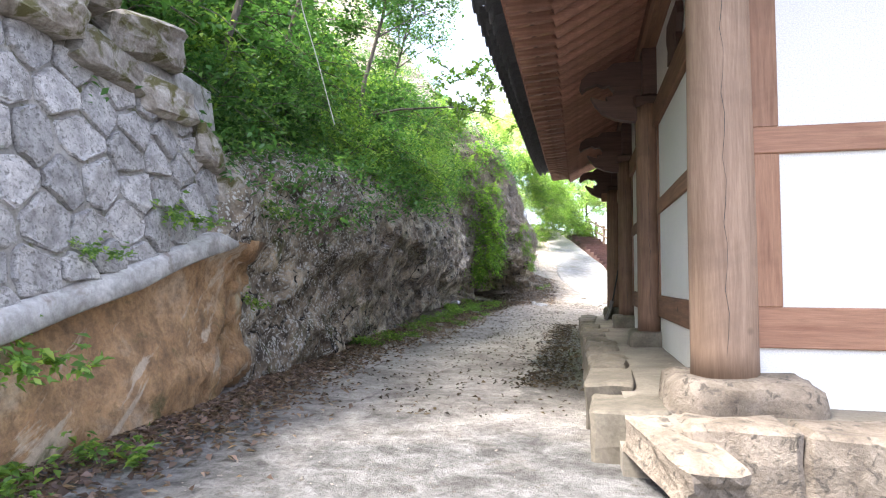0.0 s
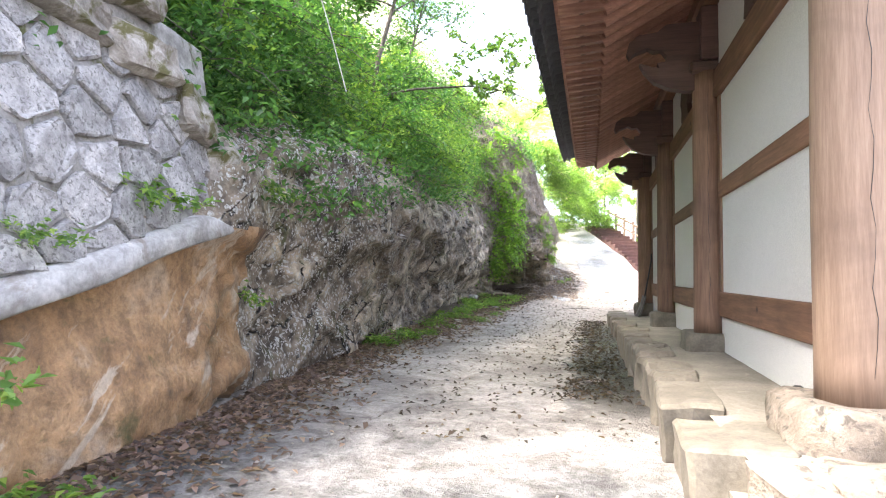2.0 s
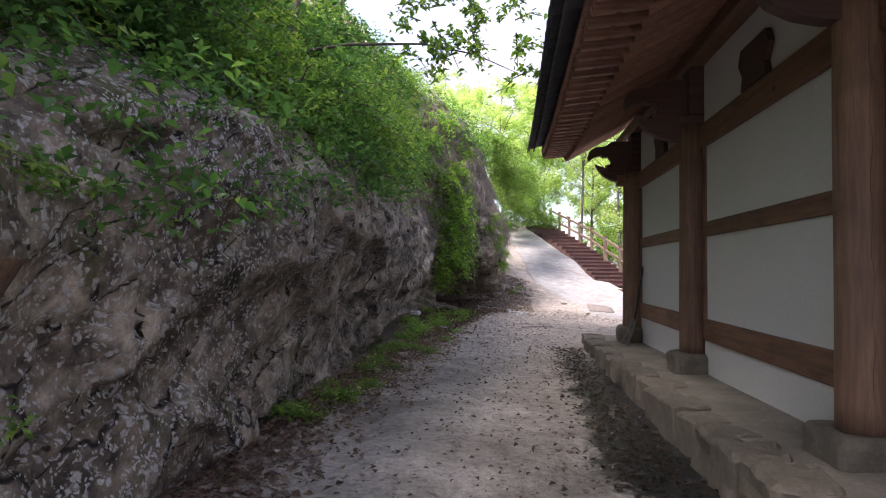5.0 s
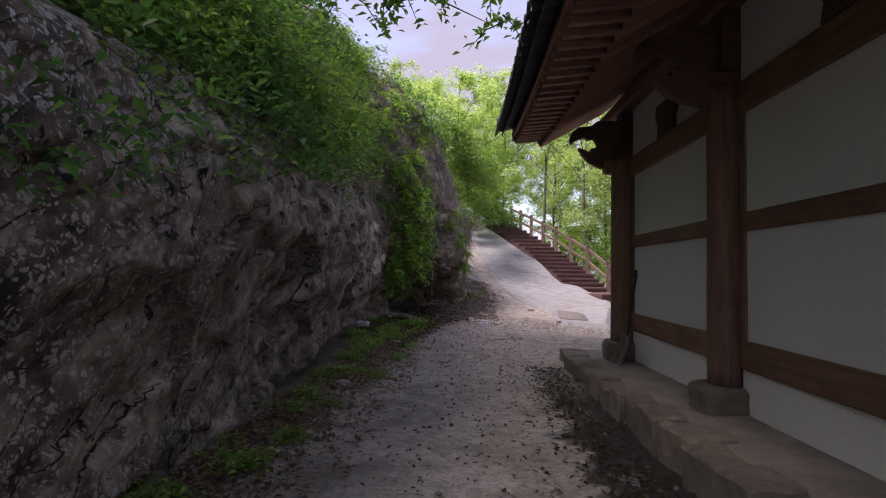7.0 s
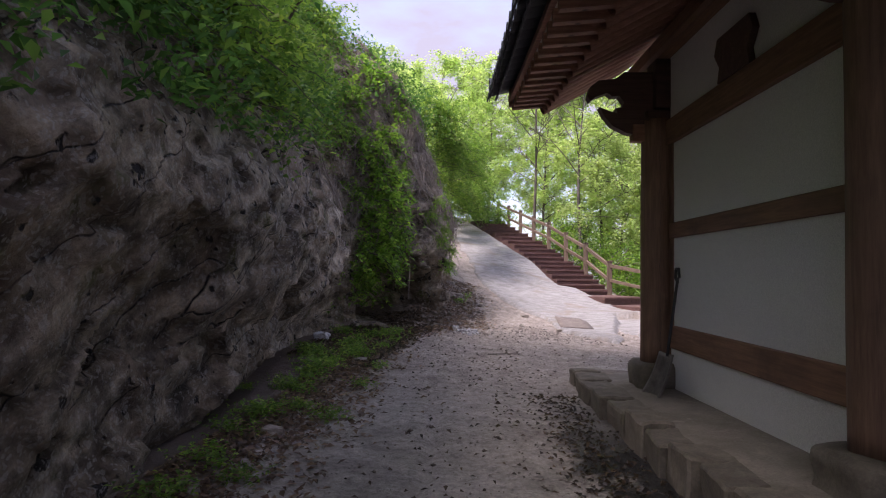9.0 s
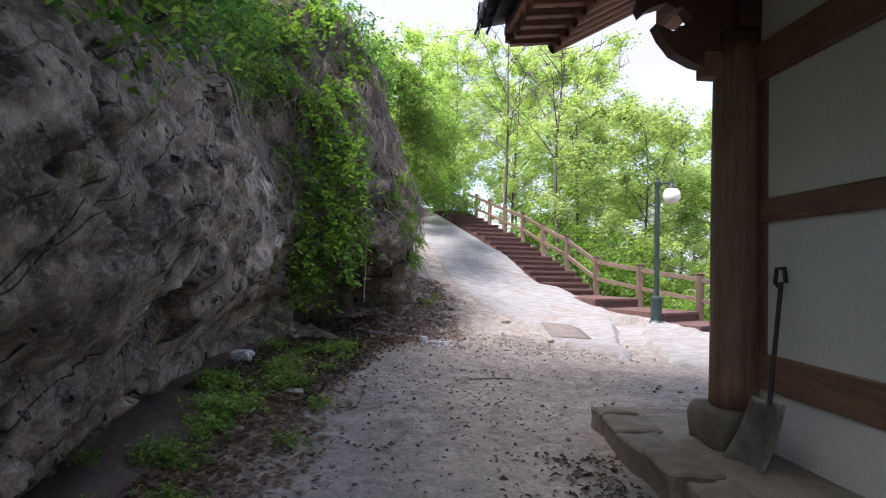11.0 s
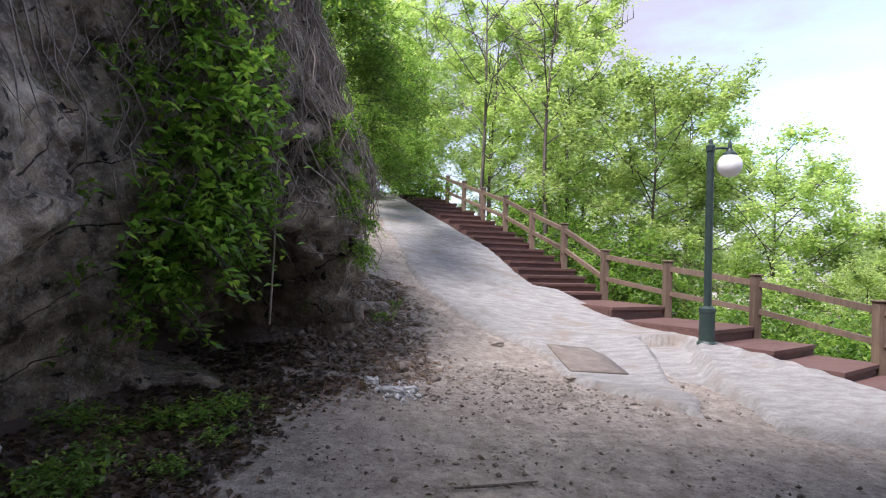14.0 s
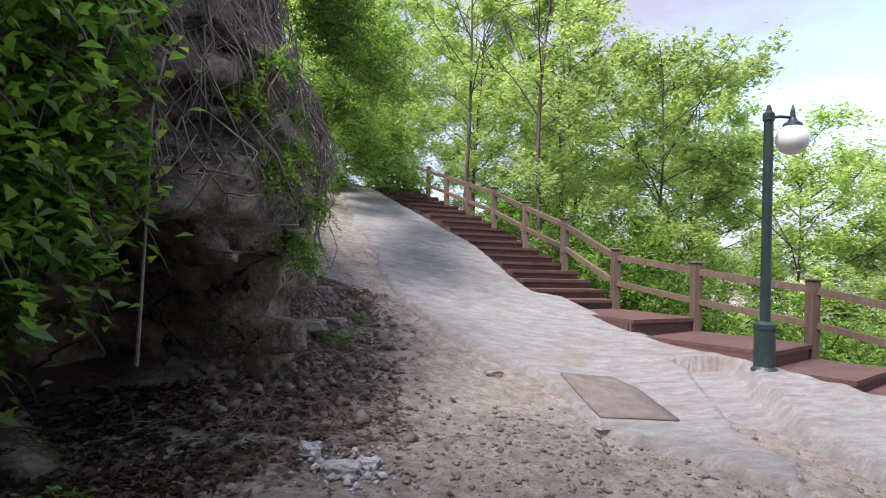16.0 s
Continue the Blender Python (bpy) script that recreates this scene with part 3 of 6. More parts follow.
gx = axis_steps(-900, 900, -6.0, 8.0, 0.06, 0.3)
gy = axis_steps(-900, 900, -2.0, 34.0, 0.07, 0.3)
GX, GY = np.meshgrid(gx, gy, indexing="ij")
ground = obj("ground", mesh_from("ground", np.stack([GX, GY, ground_z(GX, GY)], -1).reshape(-1, 3), grid_faces(len(gx), len(gy)), True), GROUND)
tagged(ground, "worn concrete and trodden brown earth lane with ruts", "ground", kind="structure")


# ---- concrete ramp ----
def ramp_edges(s):
    """Left and right limits across the slope for a place s along it."""
    left = np.interp(s, (11, 14, 15.8, 17.5, 18.6, 20.2, 21.3, 22.6, 24.5, 29.0, 34), (10.9, 10.4, 9.8, 9.7, 10.0, 10.6, 10.85, 11.4, 12.2, 14.2, 16.5))
    right = np.interp(s, (11, 16, 18.4, 19.5, 20.6, 22.0, 24.0, 25.5, 29.0, 34), (13.5, 13.62, 13.7, 13.85, 13.95, 13.85, 14.1, 14.45, 15.4, 17.3))
    return left, right


ns, nc = 520, 120
S, T = np.meshgrid(np.linspace(10.6, 33.0, ns), np.linspace(0, 1, nc), indexing="ij")
L, R = ramp_edges(S)
L = L + 0.5 * fbm(S * 1.3, S * 0, S * 0, 3, 21)
C = L + (R - L) * T
RX, RY = 0.87 * C - 0.5 * S, 0.5 * C + 0.87 * S
RX, RY = RX / (0.87 ** 2 + 0.25), RY / (0.87 ** 2 + 0.25)
front = np.interp(RX, (-1.6, -0.9, -0.55, 0.25, 0.38, 0.8, 1.3, 1.9, 2.9, 5.0), (25.0, 23.6, 22.8, 21.9, 20.5, 19.95, 19.35, 19.05, 18.8, 18.2))
end = np.clip((RY - front + 0.4 * fbm(RX * 2.2, RY * 2.2, RX * 0, 4, 51)) / 0.14, -0.8, 1)
# strip where dirt lies over the slab
strip = np.abs(RX - np.interp(RY, (18.5, 20.3, 22.3), (1.45, 1.75, 2.25)) + 0.3 * fbm(RX * 1.6, RY * 1.6, RX * 0, 3, 52))
end = np.minimum(end, np.where(RY < 22.4, np.clip((strip - 0.24) / 0.1, -0.2, 1), 1.0))
side = np.clip(np.minimum(T * 16, (1 - T) * 16), 0, 1)
drag = np.clip(vnoise(C * 0.9, S * 0.6, C * 0, 8) - 0.42, 0, 0.3) / 0.3
RZ = ground_z(RX, RY, False) - 0.07 + 0.13 * np.minimum(end, side * 1.6) + 0.035 * fbm(RX * 1.5, RY * 1.5, RX * 0, 4, 31) + 0.02 * fbm(RX * 6, RY * 6, RX * 0, 3, 32)
hold = np.clip((np.maximum(np.abs(RX - 0.78) - 0.4, np.abs(RY - 21.32) - 0.62)) / 0.25, 0, 1)
RZ = ground_z(RX, RY, False) + 0.06 + (RZ - ground_z(RX, RY, False) - 0.06) * (0.1 + 0.9 * hold)
RZ = RZ + hold * 0.02 * np.sin(RY * 26 + RX * 9 + 5 * fbm(RX * 1.2, RY * 1.2, RX * 0, 3, 33)) * drag
RZ = RZ + 0.05 * np.clip((S - 19) / 2, 0, 1) * np.clip((T - 0.5) * 2, 0, 1) + 0.20 * np.exp(-((S - 17.6) / 2.0) ** 2) * np.clip((T - 0.45) / 0.4, 0, 1)
RZ = under_stairs(RX, RY, RZ - 0.03) + 0.03
slab = obj("concrete_ramp", mesh_from("concrete_ramp", np.stack([RX, RY, RZ], -1).reshape(-1, 3), grid_faces(ns, nc), True), RAMP)
tagged(slab, "pale rough concrete ramp climbing beside the wooden stairs", "ramp", kind="structure")


# ---- cliff ----
CLIFF_X = (-3.1, -3.3, -3.5, -3.62, -3.95, -4.15, -4.1, -4.0, -4.1, -4.2, -3.5, -2.75, -2.25, -2.0, -2.15, -2.5, -2.7, -3.2, -4.5)
CLIFF_Y = (-12, -2, 2, 5.0, 7.0, 10, 12.5, 14, 16.5, 18.6, 19.55, 19.95, 20.4, 21.0, 22.0, 24, 27, 32, 45)
_px, _py = np.array(CLIFF_X), np.array(CLIFF_Y)
_arc = np.concatenate([[0], np.cumsum(np.hypot(np.diff(_px), np.diff(_py)))])


def cliff_foot(a):
    """Plan place and outward direction at arc length a along the cliff's foot."""
    x = sum(np.interp(a + d, _arc, _px) for d in (-0.5, -0.25, 0, 0.25, 0.5)) / 5
    y = sum(np.interp(a + d, _arc, _py) for d in (-0.5, -0.25, 0, 0.25, 0.5)) / 5
    x2, y2 = np.interp(a + 0.6, _arc, _px), np.interp(a + 0.6, _arc, _py)
    x1, y1 = np.interp(a - 0.6, _arc, _px), np.interp(a - 0.6, _arc, _py)
    dx, dy = x2 - x1, y2 - y1
    k = np.hypot(dx, dy)
    return x, y, dy / k, -dx / k


def ledge_z(y):
    """Top of the rock under the concrete footing."""
    return np.interp(y, (-12, 0, 2.5, 4.0, 5.0, 5.6, 6.4), (0.05, 0.10, 0.38, 0.75, 1.06, 1.18, 1.25))


def cliff_shape(a, v):
    """A point of the cliff; v is the height above the foot, past the crest it runs back up the hill."""
    x, y, nx, ny = cliff_foot(a)
    crest = np.interp(y, (-12, 0, 4.8, 6.5, 10, 14, 17, 19.5, 21, 23, 26, 45), (2.6, 2.6, 2.7, 3.0, 3.6, 4.2, 5.0, 6.2, 6.2, 5.0, 4.2, 6.0))
    up = np.minimum(v, crest)
    back = np.maximum(v - crest, 0)
    z = -0.9 + up + 0.75 * back
    lean = np.interp(up, (0, 0.9, 1.6, 2.6, 3.4, 4.5, 7), (-0.05, 0.0, -0.08, 0.02, -0.1, -0.35, -0.9))
    nose = np.clip((y - 18.8) / 1.0, 0, 1) * np.clip((23.5 - y) / 2, 0, 1)
    # hollow under a ledge in the nose
    hole = np.clip((z - 0.12 - 0.12 * np.sin(a * 3)) / 0.18, 0, 1) * np.clip((1.4 + 0.5 * fbm(a * 2.2, a * 0, a * 0, 3, 64) - z) / 0.14, 0, 1) * np.clip((y - 19.3) / 0.3, 0, 1) * np.clip((20.62 - y) / 0.12, 0, 1)
    lean = lean - 1.5 * hole + nose * np.interp(z, (0, 2, 6), (0.12, 0.12, -0.35))
    shelf = np.floor(z * 4.6 + 0.6 * fbm(a * 0.9, z * 0.7, a * 0, 2, 61))
    lean = lean + nose * 0.34 * (vnoise(shelf * 3.7, a * 1.6, a * 0, 62) - 0.5) * np.clip((3.2 - z) / 0.8, 0, 1)
    # overhanging bulge, its lower edge climbing along the lane, with an undercut below
    belly = np.clip((y - 6.5) / 3, 0, 1) * np.clip((19.0 - y) / 0.9, 0, 1)
    lean = lean + belly * np.interp(z, (-0.9, 0.0, 0.5, 1.2, 2.0, 3.0, 4.2), (-0.02, 0.06, 0.16, 0.34, 0.42, 0.26, 0.0))
    edge = np.interp(y, (8, 11, 13, 14.6, 15.7, 17.2, 18.2, 18.9), (-0.6, -0.35, 0.0, 0.3, 0.72, 1.12, 1.6, 2.3)) + 0.16 * fbm(a * 1.4, a * 0, a * 0, 3, 63)
    drop = np.clip((edge - z) / 0.5, 0, 1)
    lean = lean - belly * (0.40 * drop ** 0.8 + 0.08 * np.clip((edge - z) / 1.5, 0, 1)) + belly * 0.09 * np.exp(-((z - edge - 0.1) / 0.16) ** 2)
    calm = np.clip((5.6 - y) / 1.0, 0, 1)
    lean = lean + calm * np.interp(z, (-0.9, -0.2, 0.6, 1.2, 1.4, 3), (0.10, 0.06, -0.02, -0.02, -0.28, -0.6))
    # strata: blocks and shelves, then fine relief
    u = (a * 0.93 + z * 0.37, z * 1.0 - a * 0.3)
    d1, c1 = worley(u[0] * 0.9, u[1] * 1.5, a * 0, 3)
    d2, c2 = worley(u[0] * 3.1, u[1] * 4.4, a * 0, 5)
    rel = 0.22 * (c1 - 0.5) + 0.09 * (c2 - 0.5) + 0.38 * fbm(a * 0.40 + z * 0.35, z * 0.75 - a * 0.28, a * 0, 3, 11) + 0.13 * fbm(u[0] * 1.2, u[1] * 2.6, a * 0, 2, 23) + 0.07 * fbm(u[0] * 3.1, u[1] * 5.2, a * 0, 2, 41)
    rel = rel * (1 - 0.72 * calm)
    off = lean + rel - back * 1.05
    return x + nx * off, y + ny * off, z


na, nv = 900, 190
A, Vv = np.meshgrid(np.linspace(6.0, 46.0, na), np.concatenate([np.linspace(0, 6.6, 158), 6.6 + np.geomspace(0.08, 24, 32)]), indexing="ij")
CX, CY, CZ = cliff_shape(A, Vv)
cliff_faces = grid_faces(na, nv)[:, ::-1]
cliff = obj("cliff", mesh_from("cliff", np.stack([CX, CY, CZ], -1).reshape(-1, 3), cliff_faces), CLIFF)
cliff.data.materials.append(BROWN_ROCK)
fy, fz = CY.reshape(-1)[cliff_faces[:, 0]], CZ.reshape(-1)[cliff_faces[:, 0]]
brown = (fy < 5.95 + 0.25 * fz + 0.4 * fbm(fy * 2, fz * 2, fz * 0, 3, 77)) & (fz < ledge_z(fy) + 0.05)
cliff.data.polygons.foreach_set("material_index", brown.astype(np.int32))
cliff.data.polygons.foreach_set("use_smooth", np.ones(len(fy), dtype=bool))
cliff.data.update()
tagged(cliff, "dark lichen-covered rock cliff with an ochre stained foot", "cliff", kind="structure")


def on_cliff(y, z):
    """Place on the cliff at a height, for y south of the nose."""
    a = float(np.interp(y, _py, _arc))
    p = cliff_shape(np.array([a]), np.array([z + 0.9]))
    return Vector((float(p[0][0]), float(p[1][0]), float(p[2][0])))


# concrete footing band on the ledge
na2 = 90
V, F = [], []
for i in range(na2):
    y = -3 + 8.55 * i / (na2 - 1)
    zl = float(ledge_z(y))
    x = float(np.interp(y, _py, _px))
    w = 0.02 * math.sin(y * 5.1) + 0.03 * math.sin(y * 2.3 + 1)
    taper = min(1, (5.6 - y) / 0.5)
    for dx, dz in ((-0.5, 0.0), (0.05 + w, 0.0), (0.07 + w, 0.02), (0.055 + w, 0.13 * taper + 0.02), (0.0 + w, 0.17 * taper + 0.02), (-0.5, 0.20 * taper + 0.02)):
        V.append((x + dx * (0.4 + 0.6 * taper), y, zl + dz))
F = grid_faces(na2, 6)
band = obj("concrete_footing", mesh_from("concrete_footing", V, F), CONCRETE)
tagged(band, "stained pale concrete footing under the rubble masonry", "footing", kind="structure")


# ---- stone platform under the hall ----

def plat_edge(y):
    """x of the platform's edge along the lane."""
    return -0.27 - 0.005 * (y - 4)


def plat_top(y):
    return float(np.interp(y, (3, 8, 12, 16.4), (-0.03, 0.0, -0.05, -0.11)))


V, F = [], []
ys = np.linspace(3.72, 16.25, 80)
for y in ys:
    for x in np.concatenate([[plat_edge(y) + 0.22], np.linspace(0.1, 9.5, 12)]):
        V.append((x, y, plat_top(y) + 0.02 + 0.012 * float(fbm(np.array(x * 3), np.array(y * 3), np.array(0.0), 3, 4)) + 0.03 * min(1, max(0, x) / 0.5)))
platform = obj("platform_floor", mesh_from("platform_floor", V, grid_faces(80, 13)[:, ::-1], True), EARTH)
tagged(platform, "sandy earth floor of the hall's stone platform", "platform", kind="structure")
under = box_bm(-0.12, 9.4, 3.78, 16.2, -0.7, -0.16)
tagged(part("platform_core", under, EARTH, None), "packed earth core of the stone platform", "platform", kind="structure")

curb = empty("platform_kerb", (0, 0, 0))
tagged(curb, "row of rough tan stones edging the earth platform", "kerb", kind="structure")
rng = random.Random(4)
y = 4.0
k = 0
while y < 16.25:
    near = 5.2 < y < 8.6
    ln = rng.uniform(0.42, 0.68) if y > 5 else rng.uniform(0.8, 1.0)
    ln = min(ln, 16.35 - y) if 16.35 - y > 0.25 else 0.3
    wd = rng.uniform(0.34, 0.46) if near else rng.uniform(0.26, 0.40) if y > 4.6 else 0.5
    top = plat_top(y + ln / 2) + 0.055 + rng.uniform(-0.03, 0.02)
    bot = gz(-0.4, y + ln / 2) - 0.12
    st = part("edge_stone", rock_bm(wd, ln * 0.94, top - bot, k + 1, 4, 0.10 if near else 0.06, 0.2 if near else 0.1), KERB, curb)
    st.matrix_world = pose(plat_edge(y) + wd / 2 + rng.uniform(-0.03, 0.02), y + ln / 2, (top + bot) / 2, rng.uniform(-2, 2), rng.uniform(-3, 2), rng.uniform(-6, 6))
    y += ln
    k += 1
x = 0.2
while x < 5.5:
    ln = rng.uniform(0.5, 0.62)
    top, bot = 0.045 + rng.uniform(-0.02, 0.01), gz(x, 3.5) - 0.12
    st = part("edge_stone", rock_bm(ln * 0.985, 0.4, top - bot, k + 1, 3, 0.06, 0.14), TAN_STONE, curb)
    st.location = (x + ln / 2, 3.79, (top + bot) / 2)
    x += ln
    k += 1
for x in (1.2, 2.6, 4.0, 5.4, 6.8, 8.2):
    st = part("edge_stone", rock_bm(1.38, 0.4, 0.5, k, 3, 0.06, 0.14), TAN_STONE, curb)
    st.location = (x - 0.6, 16.28, -0.32)
    k += 1

# thick slab leaning on the platform's corner
slab_stone = part("stone_slab", rock_bm(0.36, 0.62, 0.22, 61, 5, 0.07, 0.14), TAN_STONE, None)
slab_stone.matrix_world = pose(0.17, 3.60, -0.13, 14, 2, 24)
tagged(slab_stone, "thick flaking tan stone slab leaning against the platform corner", "stone")

# ---- the hall ----
COLS = (4.40, 8.03, 11.66, 15.28)
CX0, WALL_X = 0.50, 0.60
hall = empty("temple_hall", (0.5, 10, 0))
hall.matrix_world = Matrix.Identity(4)
tagged(hall, "traditional timber hall with white plaster panels and black tiled roof", "building")


def column_bm(x, y, z0, z1, r, sides=28):
    bm = bmesh.new()
    rings = []
    for i in range(15):
        t = i / 14
        rr = r * (1.03 - 0.07 * t) * (1 + 0.012 * math.sin(t * 9 + y))
        rings.append([bm.verts.new((x + rr * math.cos(a) * (1 + 0.015 * math.sin(3 * a + y)), y + rr * math.sin(a), z0 + (z1 - z0) * t)) for a in [2 * math.pi * j / sides for j in range(sides)]])
    for a, b in zip(rings, rings[1:]):
        for j in range(sides):
            bm.faces.new((a[j], a[(j + 1) % sides], b[(j + 1) % sides], b[j]))
    bm.faces.new(rings[-1])
    bm.faces.new(rings[0][::-1])
    return bm


RADII = (0.205, 0.155, 0.155, 0.185)
for i, y in enumerate(COLS):
    CX0 = (0.57, 0.515, 0.515, 0.50)[i]
    part("column", column_bm(CX0, y, 0.20, 3.05, RADII[i]), WOOD_Z if i else TAN_Z, hall, smooth=True)
    sx, sy, sz = (0.86, 0.74, 0.42) if i == 0 else (0.48, 0.54, 0.32)
    st = part("base_stone", rock_bm(sx, sy, sz, 81 + i, 5, 0.09 if i == 0 else 0.06, 0.2), TAN_STONE if i == 0 else KERB, hall, "rough stone column base", True)
    st.location = (CX0 + (0.06 if i == 0 else -0.03), y, 0.225 - sz / 2)
    # drying crack down the post
    crack = [(CX0 - 0.02 + 0.012 * math.sin(q * 2.1 + y), y - RADII[i] * 1.012, 0.35 + 0.14 * q) for q in range(19)]
    v, f = tube(crack, [0.0009 + 0.0009 * math.sin(q * 0.7) ** 2 for q in range(19)], 4)
    obj("crack", mesh_from("crack", v, f), BLACK, hall)
for x in (3.6, 6.7, 9.3):
    for y in (4.40, 15.28):
        part("column", column_bm(x, y, 0.20, 3.05, 0.185), WOOD_Z, hall, smooth=True)
        st = part("base_stone", rock_bm(0.6, 0.6, 0.36, 88 + x, 3, 0.05, 0.2), GRANITE, hall)
        st.location = (x, y, 0.045)

RAILS = ((0.40, 0.66), (1.65, 1.825), (2.74, 3.02))
for y0, y1 in zip(COLS, COLS[1:]):
    a, b = y0 + 0.15, y1 - 0.15
    for k, (z0, z1) in enumerate(RAILS):
        part("beam" if k == 2 else "rail", box_bm(0.585 - (0.03 if k == 2 else 0), 0.72, a, b, z0, z1, 0.008), WOOD_Y, hall)
    for z0, z1 in ((-0.08, 0.40), (0.66, 1.65), (1.825, 2.74), (3.02, 3.76)):
        part("wall_panel", box_bm(WALL_X + 0.012, 0.70, a, b, z0, z1), PLASTER, hall)
    # slim stile beside each column
    part("stile", box_bm(0.592, 0.71, y1 - 0.25, y1 - 0.13, 0.66, 2.74, 0.005), WOOD_Z, hall)
    # curved flower board between the brackets
    bm = bmesh.new()
    ym = (y0 + y1) / 2
    prof = [(-0.30, 3.02), (0.30, 3.02), (0.26, 3.16), (0.36, 3.30), (0.30, 3.44), (-0.30, 3.44), (-0.36, 3.30), (-0.26, 3.16)]
    vs = [bm.verts.new((0.545, ym + p, z)) for p, z in prof]
    face = bm.faces.new(vs)
    ex = bmesh.ops.extrude_face_region(bm, geom=[face])
    bmesh.ops.translate(bm, vec=(0.06, 0, 0), verts=[g for g in ex["geom"] if isinstance(g, bmesh.types.BMVert)])
    part("flower_board", bm, DARK_WOOD, hall)
# front and back walls
for yw, sgn in ((4.40, -1), (15.28, 1)):
    xs = (0.58, 3.6, 6.7, 9.3)
    for x0, x1 in zip(xs, xs[1:]):
        a, b = x0 + 0.17, x1 - 0.17
        for k, (z0, z1) in enumerate(RAILS):
            part("beam" if k == 2 else "rail", box_bm(a, b, yw - 0.075, yw + 0.075, z0, z1, 0.008), ORANGE_X if sgn < 0 else WOOD_X, hall)
        for z0, z1 in ((-0.08, 0.40), (0.66, 1.65), (1.825, 2.74), (3.02, 3.76)):
            part("wall_panel", box_bm(a, b, yw - 0.045, yw + 0.045, z0, z1), PLASTER, hall)
        for xa in (a - 0.01, b - 0.16):
            for z0, z1 in ((0.66, 1.65), (1.825, 2.74)):
                part("stile", box_bm(xa, xa + 0.17, yw - 0.07, yw + 0.07, z0, z1, 0.006), ORANGE_Z if sgn < 0 else WOOD_Z, hall)
part("wall_panel", box_bm(9.25, 9.35, 4.4, 15.28, -0.08, 3.6), PLASTER, hall)


# carved double-beak brackets on the columns
def bracket_bm(y, thick=0.13):
    bm = bmesh.new()
    low = [(0.55, 2.86), (0.30, 2.86), (0.12, 2.90), (-0.04, 2.98), (-0.14, 3.10), (-0.19, 3.20), (-0.06, 3.15), (0.02, 3.13), (0.00, 3.19), (0.08, 3.20), (0.10, 3.26), (0.55, 3.26)]
    high = [(0.55, 3.262), (0.10, 3.262), (0.04, 3.34), (-0.04, 3.33), (-0.10, 3.37), (-0.24, 3.32), (-0.30, 3.27), (-0.33, 3.33), (-0.30, 3.44), (-0.20, 3.52), (0.0, 3.54), (0.10, 3.62), (0.55, 3.62)]
    for prof in (low, high):
        vs = [bm.verts.new((x, y - thick / 2, z)) for x, z in prof]
        f = bm.faces.new(vs)
        ex = bmesh.ops.extrude_face_region(bm, geom=[f])
        bmesh.ops.translate(bm, vec=(0, thick, 0), verts=[g for g in ex["geom"] if isinstance(g, bmesh.types.BMVert)])
    bmesh.ops.recalc_face_normals(bm, faces=list(bm.faces))
    return bm


for y in COLS:
    br = part("bracket", bracket_bm(y), DARK_WOOD, hall, "carved dark bracket with two beaks")
    part("bearing_block", box_bm(0.33, 0.72, y - 0.15, y + 0.15, 3.03, 3.17, 0.03), DARK_WOOD, hall)
    part("post_block", box_bm(0.44, 0.80, y - 0.16, y + 0.16, 3.175, 3.755, 0.01), DARK_WOOD, hall)
part("purlin", box_bm(0.42, 0.66, 2.9, 16.7, 3.76, 3.99, 0.04), WOOD_Y, hall)
for xp, zp in ((2.7, 5.45), (4.6, 6.9)):
    part("purlin", box_bm(xp - 0.12, xp + 0.12, 2.9, 16.9, zp, zp + 0.24, 0.04), WOOD_Y, hall)
# beam ends that pass through the corner posts
for y in (COLS[0], COLS[3]):
    part("beam_end", box_bm(0.20, 0.42, y - 0.075, y + 0.075, 2.80, 3.0, 0.01), ORANGE_X, hall)

# ---- roof: hipped, with swept-up corners ----
EX0, EX1, EY0, EY1 = -1.06, 11.0, 2.65, 17.08


def sweep(y):
    """Rise of the eave towards its corners."""
    t = abs(y - (EY0 + EY1) / 2) / ((EY1 - EY0) / 2)
    return 0.20 * max(0, t - 0.35) ** 2 / 0.42


def slope_prism(x0, z0, x1, z1, y, w, h):
    """A straight timber in the plane of y from (x0, z0) to (x1, z1)."""
    bm = bmesh.new()
    vs = []
    for x, z in ((x0, z0), (x1, z1)):
        vs.append([bm.verts.new((x, y + a, z + b)) for a, b in ((-w / 2, 0), (w / 2, 0), (w / 2, h), (-w / 2, h))])
    a, b = vs
    for i in range(4):
        bm.faces.new((a[i], a[(i + 1) % 4], b[(i + 1) % 4], b[i]))
    bm.faces.new(a[::-1])
    bm.faces.new(b)
    return bm


STEP = 0.29
n_raf = int((EY1 - EY0) / STEP)
flat = slope_prism(EX0 + 0.02, -0.02, -0.45, 0.035, 0, 0.085, 0.13)
flat_me = bpy.data.meshes.new("flying_rafter")
# Level faces take the paler timber that carries the painted bounce light.
for fc in flat.faces:
    fc.normal_update()
    fc.material_index = int(abs(fc.normal.z) > 0.9)
flat.to_mesh(flat_me)
flat.free()
v, f = tube([(-0.60, 0, 0.0), (0.5, 0, 0.60), (2.3, 0, 1.95)], [0.08, 0.08, 0.08], 10)
round_me = mesh_from("round_rafter", v, f, True)
for i in range(n_raf + 1):
    y = EY0 + 0.12 + i * STEP
    r = obj("flying_rafter", flat_me, RED_WOOD, hall)
    r.location = (0, y, 3.47 + sweep(y))
    r = obj("round_rafter", round_me, RED_WOOD, hall)
    r.location = (0, y, 3.49 + sweep(y) * 0.8)
flat_me.materials.append(BOUNCE_WOOD)
